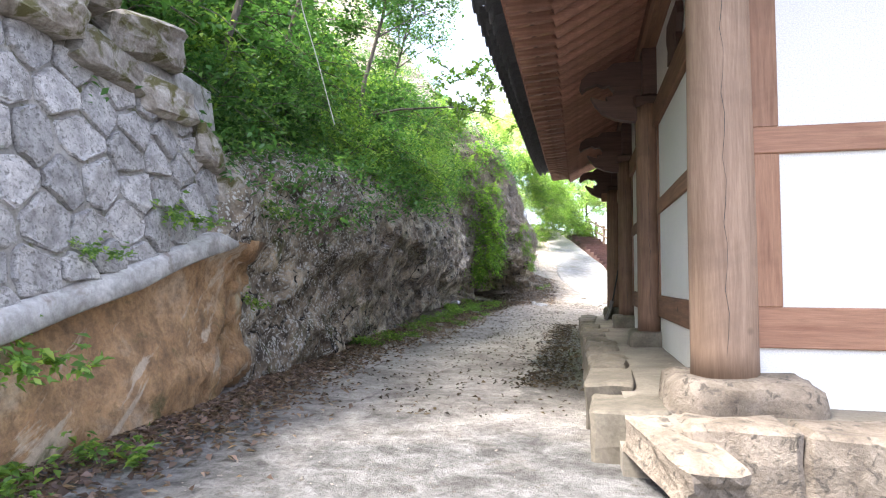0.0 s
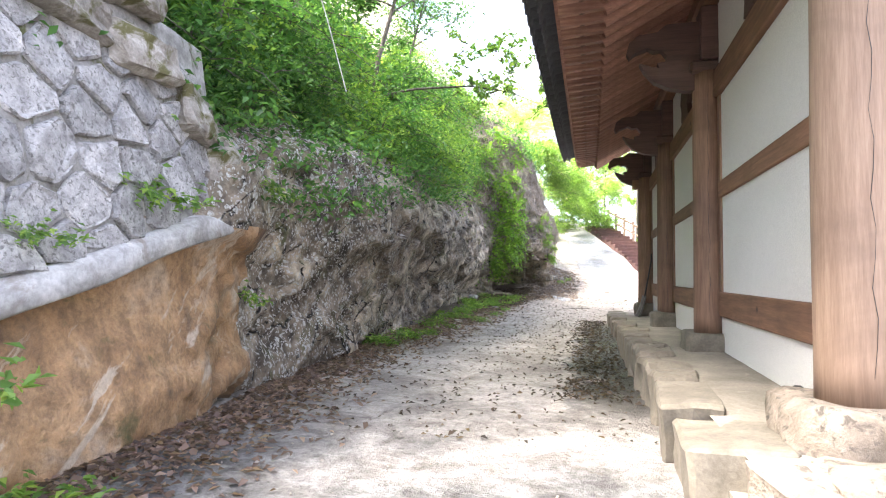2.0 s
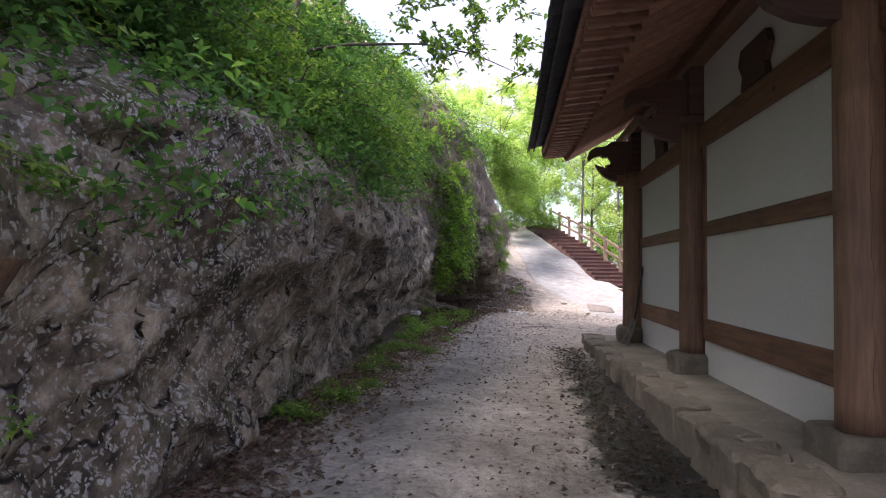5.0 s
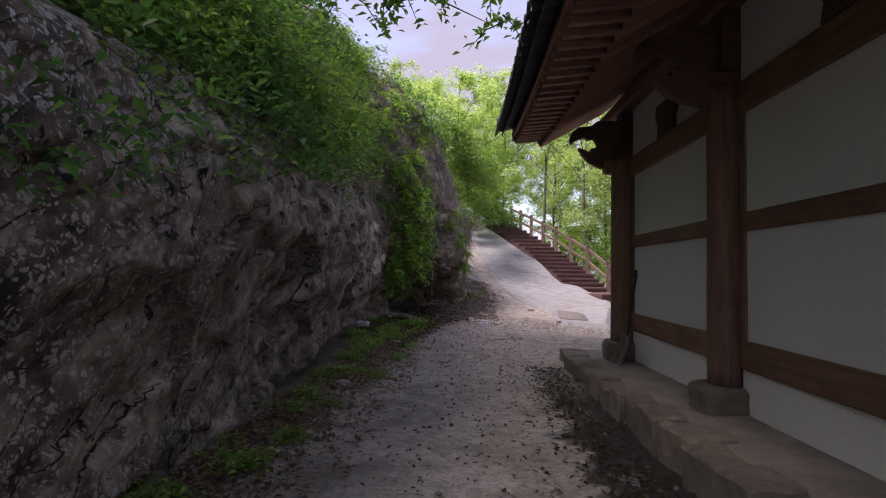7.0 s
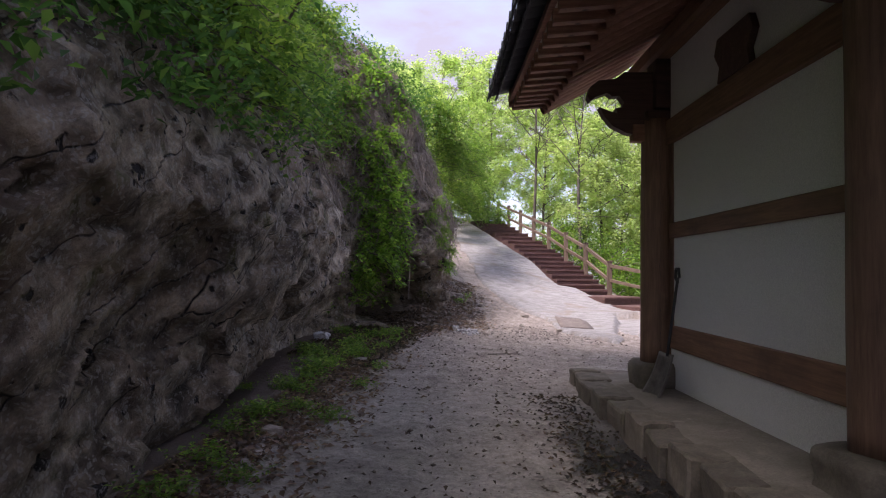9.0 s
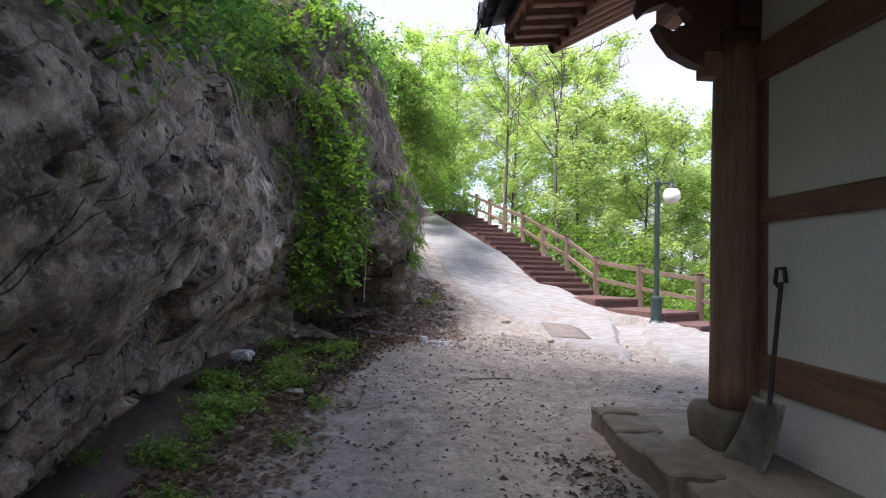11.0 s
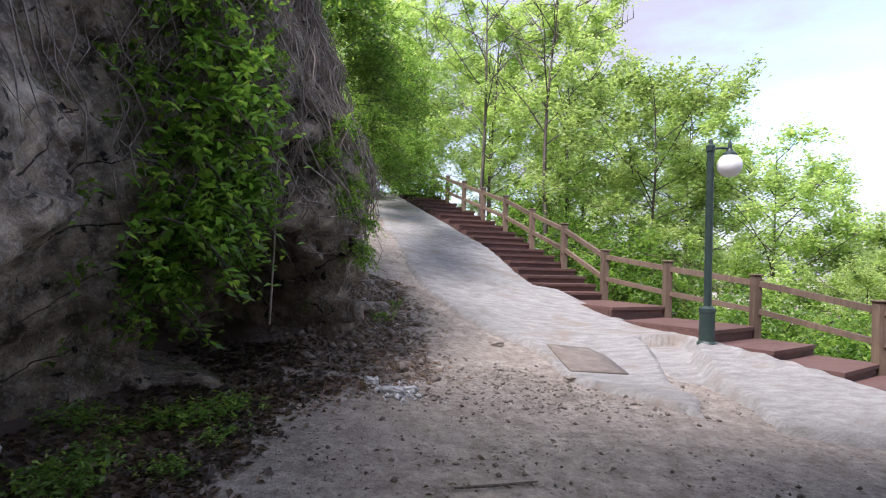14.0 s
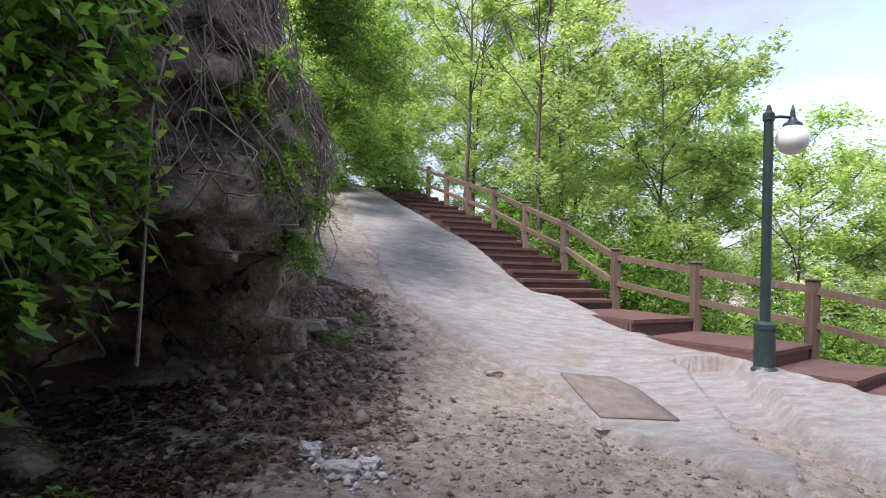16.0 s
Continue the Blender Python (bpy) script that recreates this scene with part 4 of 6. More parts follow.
# boards over the rafters and edge boards
V, W = [], []
ys = np.linspace(EY0, EY1, 60)
for y in ys:
    s = sweep(y)
    for x, z in ((EX0, 3.585), (-0.50, 3.645), (-0.48, 3.66), (0.55, 4.24), (2.3, 5.56)):
        V.append((x, y, z + s * (1 if x < 0 else 0.6)))
boards = obj("eave_board", mesh_from("eave_board", V, grid_faces(60, 5), False), BOARD, hall)
for x, z, h, nm in ((EX0 - 0.03, 3.585, 0.075, "edge_board"), (-0.56, 3.545, 0.07, "edge_board")):
    V = []
    for y in ys:
        for dx, dz in ((0, 0), (0.06, 0), (0.06, h), (0, h), (0, 0)):
            V.append((x + dx, y, z + dz + sweep(y)))
    obj(nm, mesh_from(nm, V, grid_faces(60, 5)[:, ::-1]), RED_WOOD, hall)
# gable ends: barge boards and the boarded triangle
for yv, yg in ((EY1, 15.28), (EY0, 4.40)):
    bm = bmesh.new()
    line = [(EX0 - 0.02, 3.56), (-0.45, 3.66), (0.55, 4.24), (2.3, 5.56), (5.0, 7.75), (7.7, 5.56), (9.45, 4.24), (11.0, 3.6)]
    d = 0.06 if yv > 10 else -0.06
    for lift, y0, y1, h in ((0.0, yv - d, yv, 0.26),):
        rings = []
        for x, z in line:
            rise = sweep(yv) * max(0, 1 - max(0, x - EX0) / 2)
            rings.append([bm.verts.new((x, a, z + rise + b)) for a, b in ((y0, -0.06), (y1, -0.06), (y1, h), (y0, h))])
        for a, b in zip(rings, rings[1:]):
            for i in range(4):
                bm.faces.new((a[i], a[(i + 1) % 4], b[(i + 1) % 4], b[i]))
        bm.faces.new(rings[0][::-1])
        bm.faces.new(rings[-1])
    bmesh.ops.recalc_face_normals(bm, faces=list(bm.faces))
    part("barge_board", bm, RED_WOOD, hall)
    bm = bmesh.new()
    vs = [bm.verts.new((x, yg, z)) for x, z in ((0.5, 3.74), (9.3, 3.74), (9.3, 4.2), (5.0, 7.6), (0.6, 4.2))]
    f = bm.faces.new(vs)
    ex = bmesh.ops.extrude_face_region(bm, geom=[f])
    bmesh.ops.translate(bm, vec=(0, 0.08 if yg < 10 else -0.08, 0), verts=[g for g in ex["geom"] if isinstance(g, bmesh.types.BMVert)])
    bmesh.ops.recalc_face_normals(bm, faces=list(bm.faces))
    part("gable_wall", bm, PLASTER, hall)

# tiles: rows of round cover tiles over curved pan tiles, ending in a lip at the eave
TX = EX0 - 0.26
prof = []
for i in range(9):
    a = math.pi * i / 8
    prof.append((0.075 * math.cos(a), 0.075 * math.sin(a)))
V = []
for x, z in ((0.0, 0.0), (0.6, 0.17), (1.6, 0.62), (3.6, 2.05)):
    for a, b in prof:
        V.append((x, a, z + b))
cover_me = mesh_from("cover_tile", V, grid_faces(4, 9), True)
prof = [(0.145 * (i / 4 - 1), -0.055 * (1 - (i / 4 - 1) ** 2)) for i in range(9)]
V = []
for x, z in ((-0.04, -0.10), (-0.03, -0.02), (0.6, 0.13), (1.6, 0.58), (3.6, 2.01)):
    for a, b in prof:
        V.append((x, a, z + b))
pan_me = mesh_from("pan_tile", V, grid_faces(5, 9), True)
for i in range(n_raf + 2):
    y = EY0 - 0.15 + i * STEP
    for me, dy in ((cover_me, 0), (pan_me, STEP / 2)):
        r = obj(me.name.split(".")[0], me, TILE, hall)
        r.location = (TX, y + dy, 3.74 + sweep(y) * 1.15)
# drip tiles: a curved lip that hangs at the end of each row of pan tiles
V, F = [], []
for i in range(9):
    u = i / 4 - 1
    for dx, z in ((0.0, 0.02 - 0.05 * (1 - u * u)), (-0.035, -0.05 - 0.075 * (1 - u * u)), (-0.022, -0.05 - 0.075 * (1 - u * u)), (0.015, 0.02 - 0.05 * (1 - u * u))):
        V.append((dx, u * 0.135, z))
lip_me = mesh_from("drip_tile", V, grid_faces(9, 4), False)
cap_v = []
for r_, dx in ((0.0, -0.012), (0.076, -0.008), (0.08, 0.02)):
    for i in range(12):
        cap_v.append((dx, r_ * math.cos(i * math.pi / 5.5), 0.0 + r_ * math.sin(i * math.pi / 5.5)))
cap_me = mesh_from("cover_end", cap_v, grid_faces(3, 12), False)
for i in range(n_raf + 2):
    y = EY0 - 0.15 + i * STEP
    for me, dx, dy, dz in ((lip_me, 0.0, STEP / 2, -0.03), (cap_me, 0.0, 0.0, 0.0), (lip_me, 0.13, STEP / 2, -0.02)):
        r = obj(me.name.split(".")[0], me, TILE, hall)
        r.location = (TX - 0.045 + dx, y + dy, 3.74 + dz + sweep(y) * 1.15)
# roof deck that closes the top
bm = bmesh.new()
prof = [(EX0 + 0.03, 3.735), (-0.4, 3.80), (0.55, 4.32), (2.3, 5.64), (5.0, 7.85), (7.7, 5.64), (9.45, 4.32), (11.2, 3.72)]
a = [bm.verts.new((x, EY0 - 0.1, z)) for x, z in prof]
b = [bm.verts.new((x, EY1 + 0.1, z)) for x, z in prof]
for i in range(len(prof) - 1):
    bm.faces.new((a[i], a[i + 1], b[i + 1], b[i]))
ex = bmesh.ops.extrude_face_region(bm, geom=list(bm.faces))
bmesh.ops.translate(bm, vec=(0, 0, 0.07), verts=[g for g in ex["geom"] if isinstance(g, bmesh.types.BMVert)])
bmesh.ops.recalc_face_normals(bm, faces=list(bm.faces))
part("roof_deck", bm, TILE, hall)
for yy in (EY1 + 0.06, EY0 - 0.06):
    v, f = tube([(TX - 0.05, yy, 3.86 + sweep(yy)), (-0.5, yy, 4.05), (0.55, yy, 4.52), (2.3, yy, 5.84), (5.0, yy, 8.05)], [0.10] * 5, 10)
    obj("ridge_tile", mesh_from("ridge_tile", v, f, True), TILE, hall)

# ---- wooden stairs, railing ----
# stations along the outer railing: place and deck height
STA = [(6.2, 19.1, -0.50), (5.65, 20.1, -0.32), (4.84, 21.44, -0.02), (4.01, 22.80, 0.27), (3.23, 24.05, 0.45), (2.66, 25.44, 0.64), (2.30, 26.85, 1.22), (1.96, 28.26, 1.64), (1.62, 29.67, 2.09), (1.28, 31.08, 2.44), (0.94, 32.5, 2.80), (0.6, 33.9, 3.15), (0.26, 35.3, 3.5)]
stairs = empty("wooden_stairs")
tagged(stairs, "red-brown wooden deck stairs climbing the wooded slope", "stairs")
railing = empty("wooden_railing")
tagged(railing, "brown timber post-and-rail fence along the stairs", "railing")
WIDTH = 1.35


def deck_step(x0, y0, x1, y1, z, h, drop):
    """One tread with its riser: from station 0 to 1 along the outer edge, WIDTH wide to the lane's side."""
    d = Vector((x1 - x0, y1 - y0, 0)).normalized()
    n = Vector((-d.y, d.x, 0))
    bm = bmesh.new()
    a, b = Vector((x0, y0, 0)) - n * 0.05, Vector((x1, y1, 0)) - n * 0.05
    w = n * WIDTH
    q = [a - d * 0.03, b, b + w, a + w - d * 0.03]
    top = [bm.verts.new((p.x, p.y, z)) for p in q]
    low = [bm.verts.new((p.x, p.y, z - 0.05)) for p in q]
    bm.faces.new(top)
    bm.faces.new(low[::-1])
    for i in range(4):
        bm.faces.new((top[i], low[i], low[(i + 1) % 4], top[(i + 1) % 4]))
    bmesh.ops.recalc_face_normals(bm, faces=list(bm.faces))
    rb = bmesh.new()
    q = [a, a + d * 0.04, a + w + d * 0.04, a + w]
    top = [rb.verts.new((p.x, p.y, z - 0.052)) for p in q]
    low = [rb.verts.new((p.x, p.y, z - drop - 0.05)) for p in q]
    for i in range(4):
        rb.faces.new((top[i], low[i], low[(i + 1) % 4], top[(i + 1) % 4]))
    rb.faces.new(top)
    bmesh.ops.recalc_face_normals(rb, faces=list(rb.faces))
    return bm, rb


for (x0, y0, z0), (x1, y1, z1) in zip(STA, STA[1:]):
    steps = max(1, round((z1 - z0) / 0.16))
    for i in range(steps):
        t0, t1 = i / steps, (i + 1) / steps
        z = z0 + (z1 - z0) * t1
        tread, riser = deck_step(x0 + (x1 - x0) * t0, y0 + (y1 - y0) * t0, x0 + (x1 - x0) * t1, y0 + (y1 - y0) * t1, z, 0.05, (z1 - z0) / steps + 0.06)
        part("tread", tread, DECK, stairs)
        part("riser", riser, DECK, stairs)
        d = Vector((x1 - x0, y1 - y0, 0)).normalized()
        n = Vector((-d.y, d.x, 0))
        p0, p1 = Vector((x0, y0, 0)).lerp(Vector((x1, y1, 0)), t0) + n * (WIDTH - 0.07), Vector((x0, y0, 0)).lerp(Vector((x1, y1, 0)), t1) + n * (WIDTH - 0.07)
        fb = bmesh.new()
        q = [p0 + d * 0.045, p1, p1 + n * 0.03, p0 + n * 0.03 + d * 0.045]
        hi_, lo_ = [fb.verts.new((p.x, p.y, z - 0.052)) for p in q], [fb.verts.new((p.x, p.y, z - 0.42)) for p in q]
        for k in range(4):
            fb.faces.new((hi_[k], lo_[k], lo_[(k + 1) % 4], hi_[(k + 1) % 4]))
        bmesh.ops.recalc_face_normals(fb, faces=list(fb.faces))
        part("fascia", fb, DECK, stairs)
for i, (x, y, z) in enumerate(STA):
    part("post", box_bm(x - 0.065, x + 0.065, y - 0.065, y + 0.065, z - 0.5, z + 0.95, 0.012), RAIL_WOOD, railing)
    part("post_cap", box_bm(x - 0.08, x + 0.08, y - 0.08, y + 0.08, z + 0.952, z + 0.98, 0.01), RAIL_WOOD, railing)
for (x0, y0, z0), (x1, y1, z1) in zip(STA, STA[1:]):
    d = Vector((x1 - x0, y1 - y0, z1 - z0)).normalized()
    n = Vector((d.y, -d.x, 0)).normalized()
    up = n.cross(d) * -1
    up = up if up.z > 0 else -up
    for hgt, th in ((0.84, 0.045), (0.42, 0.04)):
        bm = bmesh.new()
        rings = []
        for p in (Vector((x0, y0, z0 + hgt)) + d * 0.068, Vector((x1, y1, z1 + hgt)) - d * 0.068):
            rings.append([bm.verts.new(p + n * a * 0.035 + up * b * th) for a, b in ((-1, -1), (1, -1), (1, 1), (-1, 1))])
        for i in range(4):
            bm.faces.new((rings[0][i], rings[0][(i + 1) % 4], rings[1][(i + 1) % 4], rings[1][i]))
        bm.faces.new(rings[0][::-1])
        bm.faces.new(rings[1])
        part("rail", bm, RAIL_WOOD, railing)

# ---- street lamp ----
LX, LY = 2.70, 21.91


def lathe(profile, sides=20, at=(0, 0, 0)):
    bm = bmesh.new()
    rings = [[bm.verts.new((at[0] + r * math.cos(2 * math.pi * k / sides), at[1] + r * math.sin(2 * math.pi * k / sides), at[2] + z)) for k in range(sides)] for r, z in profile]
    for a, b in zip(rings, rings[1:]):
        for k in range(sides):
            bm.faces.new((a[k], a[(k + 1) % sides], b[(k + 1) % sides], b[k]))
    bm.faces.new(rings[0][::-1])
    bm.faces.new(rings[-1])
    return bm


lamp = empty("street_lamp")
tagged(lamp, "dark green street lamp with one white globe on an arm", "street lamp")
LZ = 0.28
part("base", lathe([(0.13, -0.4), (0.13, 0.02), (0.105, 0.05), (0.10, 0.42), (0.11, 0.44), (0.11, 0.49), (0.07, 0.52)], 20, (LX, LY, LZ)), GREEN_METAL, lamp, smooth=False)
part("pole", lathe([(0.052, 0.5), (0.048, 2.62), (0.06, 2.63), (0.06, 2.70), (0.03, 2.73), (0.022, 2.78), (0.005, 2.80)], 16, (LX, LY, LZ)), GREEN_METAL, lamp, smooth=False)
v, f = tube([(LX, LY, LZ + 2.66), (LX + 0.14, LY, LZ + 2.68), (LX + 0.28, LY, LZ + 2.68)], [0.017] * 3, 8)
obj("arm", mesh_from("arm", v, f, True), GREEN_METAL, lamp)
part("cap", lathe([(0.10, 2.585), (0.095, 2.61), (0.055, 2.64), (0.03, 2.68), (0.022, 2.76), (0.004, 2.82)], 18, (LX + 0.28, LY, LZ)), GREEN_METAL, lamp)
gl = lathe([(0.005, 2.282)] + [(0.165 * math.cos(radians(a)), 2.447 + 0.165 * math.sin(radians(a))) for a in range(-80, 61, 10)], 28, (LX + 0.28, LY, LZ))
part("globe", gl, GLOBE, lamp, "white opal globe", True)

# ---- snow shovel against the wall ----
shovel = empty("snow_shovel")
tagged(shovel, "black snow shovel leaning upright against the plaster wall", "shovel")
top, foot = Vector((0.565, 14.80, 1.20)), Vector((0.40, 14.67, 0.36))
v, f = tube([foot, foot.lerp(top, 0.5), top], [0.016, 0.016, 0.016], 10)
obj("shaft", mesh_from("shaft", v, f, True), BLACK, shovel)
gv, gf = tube([top + Vector((-0.01, -0.07, 0.0)), top + Vector((-0.01, -0.05, 0.10)), top + Vector((0.0, 0.05, 0.10)), top + Vector((0, 0.07, 0.0)), top + Vector((0, 0, -0.05))], [0.016] * 5, 8)
obj("grip", mesh_from("grip", gv, gf, True), BLACK, shovel)
ax = (foot - top).normalized()
sd = Vector((0.12, -0.99, 0)).normalized()
bx = Vector((-0.40, 0.10, -0.91)).normalized()
nm = bx.cross(sd).normalized()
V = []
for i in range(9):
    t = i / 8
    for j in range(9):
        u = j / 4 - 1
        w = 0.16 + 0.05 * t
        p = foot + bx * (t * 0.50 - 0.03) + sd * (u * w) - nm * (0.05 * (1 - u * u) + 0.05 * math.sin(t * 2.2) - 0.04) + nm * 0.012 * math.cos(u * 9)
        V.append(tuple(p))
bl = obj("blade", mesh_from("blade", V, grid_faces(9, 9), True), STEEL, shovel)
so = bl.modifiers.new("thickness", "SOLIDIFY")
so.thickness = 0.006

# ---- plants ----
def spray_centres(rng, base, direction, length, count, width, droop=0.5):
    """Leaf places along one arching twig."""
    t = rng.uniform(0.1, 1.0, count)
    d = np.asarray(direction)
    p = np.asarray(base) + d[None, :] * (t * length)[:, None]
    p[:, 2] -= droop * length * t ** 2
    return p + rng.normal(0, width, (count, 3)) * (0.4 + 0.6 * t[:, None])


def shrub(name, rng, radius, sprays, per, size, leaf_mat, label, out=(1, 0, 0), droop=0.6):
    """A bush of arching sprays that hang outwards, over thin stems."""
    e = empty(name)
    C, lines = [], []
    for i in range(sprays):
        a = rng.normal(0, 0.9)
        el = rng.uniform(-0.1, 1.1)
        d = np.array([math.cos(a) * math.cos(el), math.sin(a) * math.cos(el), math.sin(el)])
        b = np.array([rng.normal(-0.1, 0.25) * radius, rng.normal(0, 0.45) * radius, rng.normal(0, 0.3) * radius])
        ln = radius * rng.uniform(0.5, 1.1)
        C.append(spray_centres(rng, b, d, ln, per, 0.062 * radius, droop))
        if i % 3 == 0:
            pts = [b + d * (ln * t) - np.array([0, 0, droop * ln * t * t]) for t in (0, 0.35, 0.7, 1.0)]
            lines.append((pts, [0.011, 0.008, 0.005, 0.002]))
    obj("foliage", leaf_mesh("foliage", np.concatenate(C), size, rng), leaf_mat, e)
    tagged(obj("stem", tubes_mesh("stem", lines, 4), BARK, e), kind="stuff")
    return tagged(e, label, "shrub", "shrubs on the cliff")


def tree(name, rng, height, crown_r, leaves, size, leaf_mat, label, bare=False, lean=0.0, low=0.35):
    e = empty(name)
    lines, tips = [], []
    r0 = height * 0.006 + 0.02
    top = np.array([lean * height, rng.normal(0, 0.05) * height, height * 0.93])
    trunk = [np.array([top[0] * t ** 1.5 + 0.12 * math.sin(t * 5 + height), top[1] * t + 0.1 * math.sin(t * 4), top[2] * t]) for t in np.linspace(0, 1, 9)]
    trunk[0] = trunk[0] - np.array([0, 0, 0.5])
    lines.append((trunk, [r0 * (1 - 0.85 * t) for t in np.linspace(0, 1, 9)]))
    limbs = 22 if not bare else 14
    for i in range(limbs):
        t = low + (0.95 - low) * (i + rng.uniform(0, 0.8)) / limbs
        k = t * 8
        b = trunk[int(k)] + (trunk[min(8, int(k) + 1)] - trunk[int(k)]) * (k - int(k))
        a = i * 2.4 + rng.uniform(-0.5, 0.5)
        ln = crown_r * (1.15 - 0.75 * abs(t - 0.55) / 0.5) * rng.uniform(0.7, 1.1)
        rise = rng.uniform(0.5, 1.3) if not bare else rng.uniform(0.8, 1.8)
        pts = [b + np.array([math.cos(a) * ln * q, math.sin(a) * ln * q, rise * ln * q * (1 - 0.35 * q)]) + rng.normal(0, 0.05 * ln, 3) * q for q in (0, 0.3, 0.6, 1.0)]
        lines.append((pts, [r0 * 0.42 * (1 - t * 0.5), r0 * 0.3 * (1 - t * 0.4), r0 * 0.17, 0.008]))
        for j in range(5 if not bare else 7):
            q = rng.uniform(0.3, 1.0)
            m = pts[0] + (pts[3] - pts[0]) * q
            d = rng.normal(0, 1, 3)
            d[2] = abs(d[2]) * (0.5 if not bare else 1.2)
            d /= np.linalg.norm(d)
            tl = ln * rng.uniform(0.25, 0.5)
            tw = [m, m + d * tl * 0.5, m + d * tl]
            lines.append((tw, [0.014, 0.008, 0.003]))
            tips.append((m, d, tl))
    obj("trunk", tubes_mesh("trunk", lines, 5), BARK, e)
    if not bare:
        per = 26
        C = []
        for i in range(leaves // per):
            m, d, tl = tips[rng.integers(len(tips))]
            d2 = d + rng.normal(0, 0.8, 3)
            d2 /= np.linalg.norm(d2)
            C.append(spray_centres(rng, m + d * tl * rng.uniform(0.1, 1.15), d2, rng.uniform(0.25, 0.65), per, 0.15, 0.3))
        obj("crown", leaf_mesh("crown", np.concatenate(C), size, rng, 0.15, 0.3, 0.55), leaf_mat, e)
    return tagged(e, label, "tree", "trees on the slope")


rng = np.random.default_rng(11)
# shrubs that hang over the cliff along the lane
kinds = [shrub("shrub", rng, 1.15, 200, 46, 0.075, LEAF_DEEP, "dense deep green shrub overhanging the cliff"), shrub("shrub", rng, 1.0, 180, 44, 0.072, LEAF, "bright green shrub overhanging the cliff"), shrub("shrub", rng, 0.85, 140, 40, 0.066, LEAF, "light green trailing shrub on the cliff")]
SHRUBS = [(6.3, 2.7, 0, 0.9), (7.0, 3.3, 1, 1.1), (8.2, 3.2, 0, 0.9), (9.4, 3.2, 1, 1.0), (10.6, 3.1, 2, 1.1), (11.8, 3.3, 0, 1.0), (13.2, 3.3, 1, 1.1), (14.6, 3.5, 2, 1.2), (6.0, 3.6, 0, 1.3), (8.0, 4.2, 0, 1.5), (10.2, 4.3, 0, 1.5), (12.4, 4.6, 1, 1.5), (14.8, 4.9, 0, 1.5), (4.0, 3.1, 2, 1.1), (2.0, 2.9, 1, 1.2), (9.0, 5.6, 1, 1.7), (11.8, 6.0, 0, 1.7), (16.6, 4.4, 2, 1.2), (6.6, 5.4, 0, 1.7), (0.4, 3.2, 0, 1.4), (7.6, 7.0, 0, 2.0), (10.4, 7.2, 1, 2.0), (13.4, 6.4, 0, 1.8), (16.0, 6.0, 1, 1.6), (18.0, 5.6, 0, 1.3), (17.4, 3.4, 2, 0.8), (18.4, 4.2, 1, 0.9), (5.4, 4.6, 0, 1.4), (12.2, 7.6, 0, 2.0), (15.2, 7.6, 1, 1.9), (18.6, 7.0, 1, 1.4), (17.2, 5.0, 1, 1.1), (18.9, 5.2, 2, 0.9), (19.4, 6.4, 1, 1.1), (16.0, 4.2, 2, 1.0), (19.0, 4.3, 2, 0.6)]
for i, (y, z, k, s) in enumerate(SHRUBS):
    p = on_cliff(y, z)
    m = pose(p.x - 0.1, p.y, z, 0, 0, rng.uniform(-25, 25))
    ob = kinds[k]
    if i in (0, 1, 4):
        ob.matrix_world = m
        ob.scale = (s,) * 3
        bpy.context.view_layer.update()
    else:
        c = copy_thing(ob, m)
        c.scale = (s,) * 3

# trees beyond the railing
TREES = [tree("tree", rng, 8.5, 2.7, 22000, 0.125, LEAF_PALE, "slender spring-green tree on the slope below the stairs", low=0.15), tree("tree", rng, 7.5, 2.6, 22000, 0.125, LEAF_PALE, "leafy green tree on the slope", low=0.08), tree("tree", rng, 10, 3.0, 23000, 0.13, LEAF_PALE, "tall open-crowned green tree on the slope", low=0.2)]
BARE = tree("bare_tree", rng, 9.0, 2.2, 0, 0.1, LEAF, "thin bare grey tree among the green ones", bare=True)
PLACES = [(7.5, 27.5, 0, 1.0), (5.6, 29.5, 1, 1.0), (9.5, 26.0, 1, 1.0), (4.2, 32.5, 2, 1.0), (8.0, 32.0, 2, 0.95), (11.5, 30.0, 0, 1.0), (13.5, 25.5, 1, 0.9), (2.6, 36.5, 2, 1.0), (6.2, 37.0, 0, 1.15), (10.5, 37.0, 1, 1.2), (15.5, 31.5, 2, 0.9), (0.2, 40.0, 2, 1.0), (-2.2, 37.0, 0, 1.0), (-0.4, 44, 1, 1.2), (4.0, 44, 2, 1.2), (9.5, 45, 0, 1.3), (15, 41, 1, 1.2), (19, 36, 0, 1.1), (20, 29, 1, 1.0), (17, 24, 2, 0.8), (24, 33, 2, 1.1), (-4.5, 33, 1, 0.9), (-6, 40, 0, 1.1), (7.0, 24.0, 1, 0.55), (10.0, 21.5, 1, 0.6), (13.5, 20, 0, 0.7)]
used = set()
for i, (x, y, k, s) in enumerate(PLACES):
    s *= 0.82 if (x + 1.6) / (y - 16.2) > 0.62 else 0.95
    m = pose(x, y, gz(x, y) - 0.1, 0, 0, rng.uniform(0, 360))
    if k not in used:
        used.add(k)
        TREES[k].matrix_world = m
        TREES[k].scale = (s,) * 3
        bpy.context.view_layer.update()
    else:
        c = copy_thing(TREES[k], m)
        c.scale = (s,) * 3
BARE.matrix_world = pose(2.9, 30.2, gz(2.9, 30.2), 0, 0, 40)
copy_thing(BARE, pose(1.6, 33.2, gz(1.6, 33.2), 0, 0, 130))
copy_thing(BARE, pose(16.5, 28, gz(16.5, 28), 0, 0, 200))

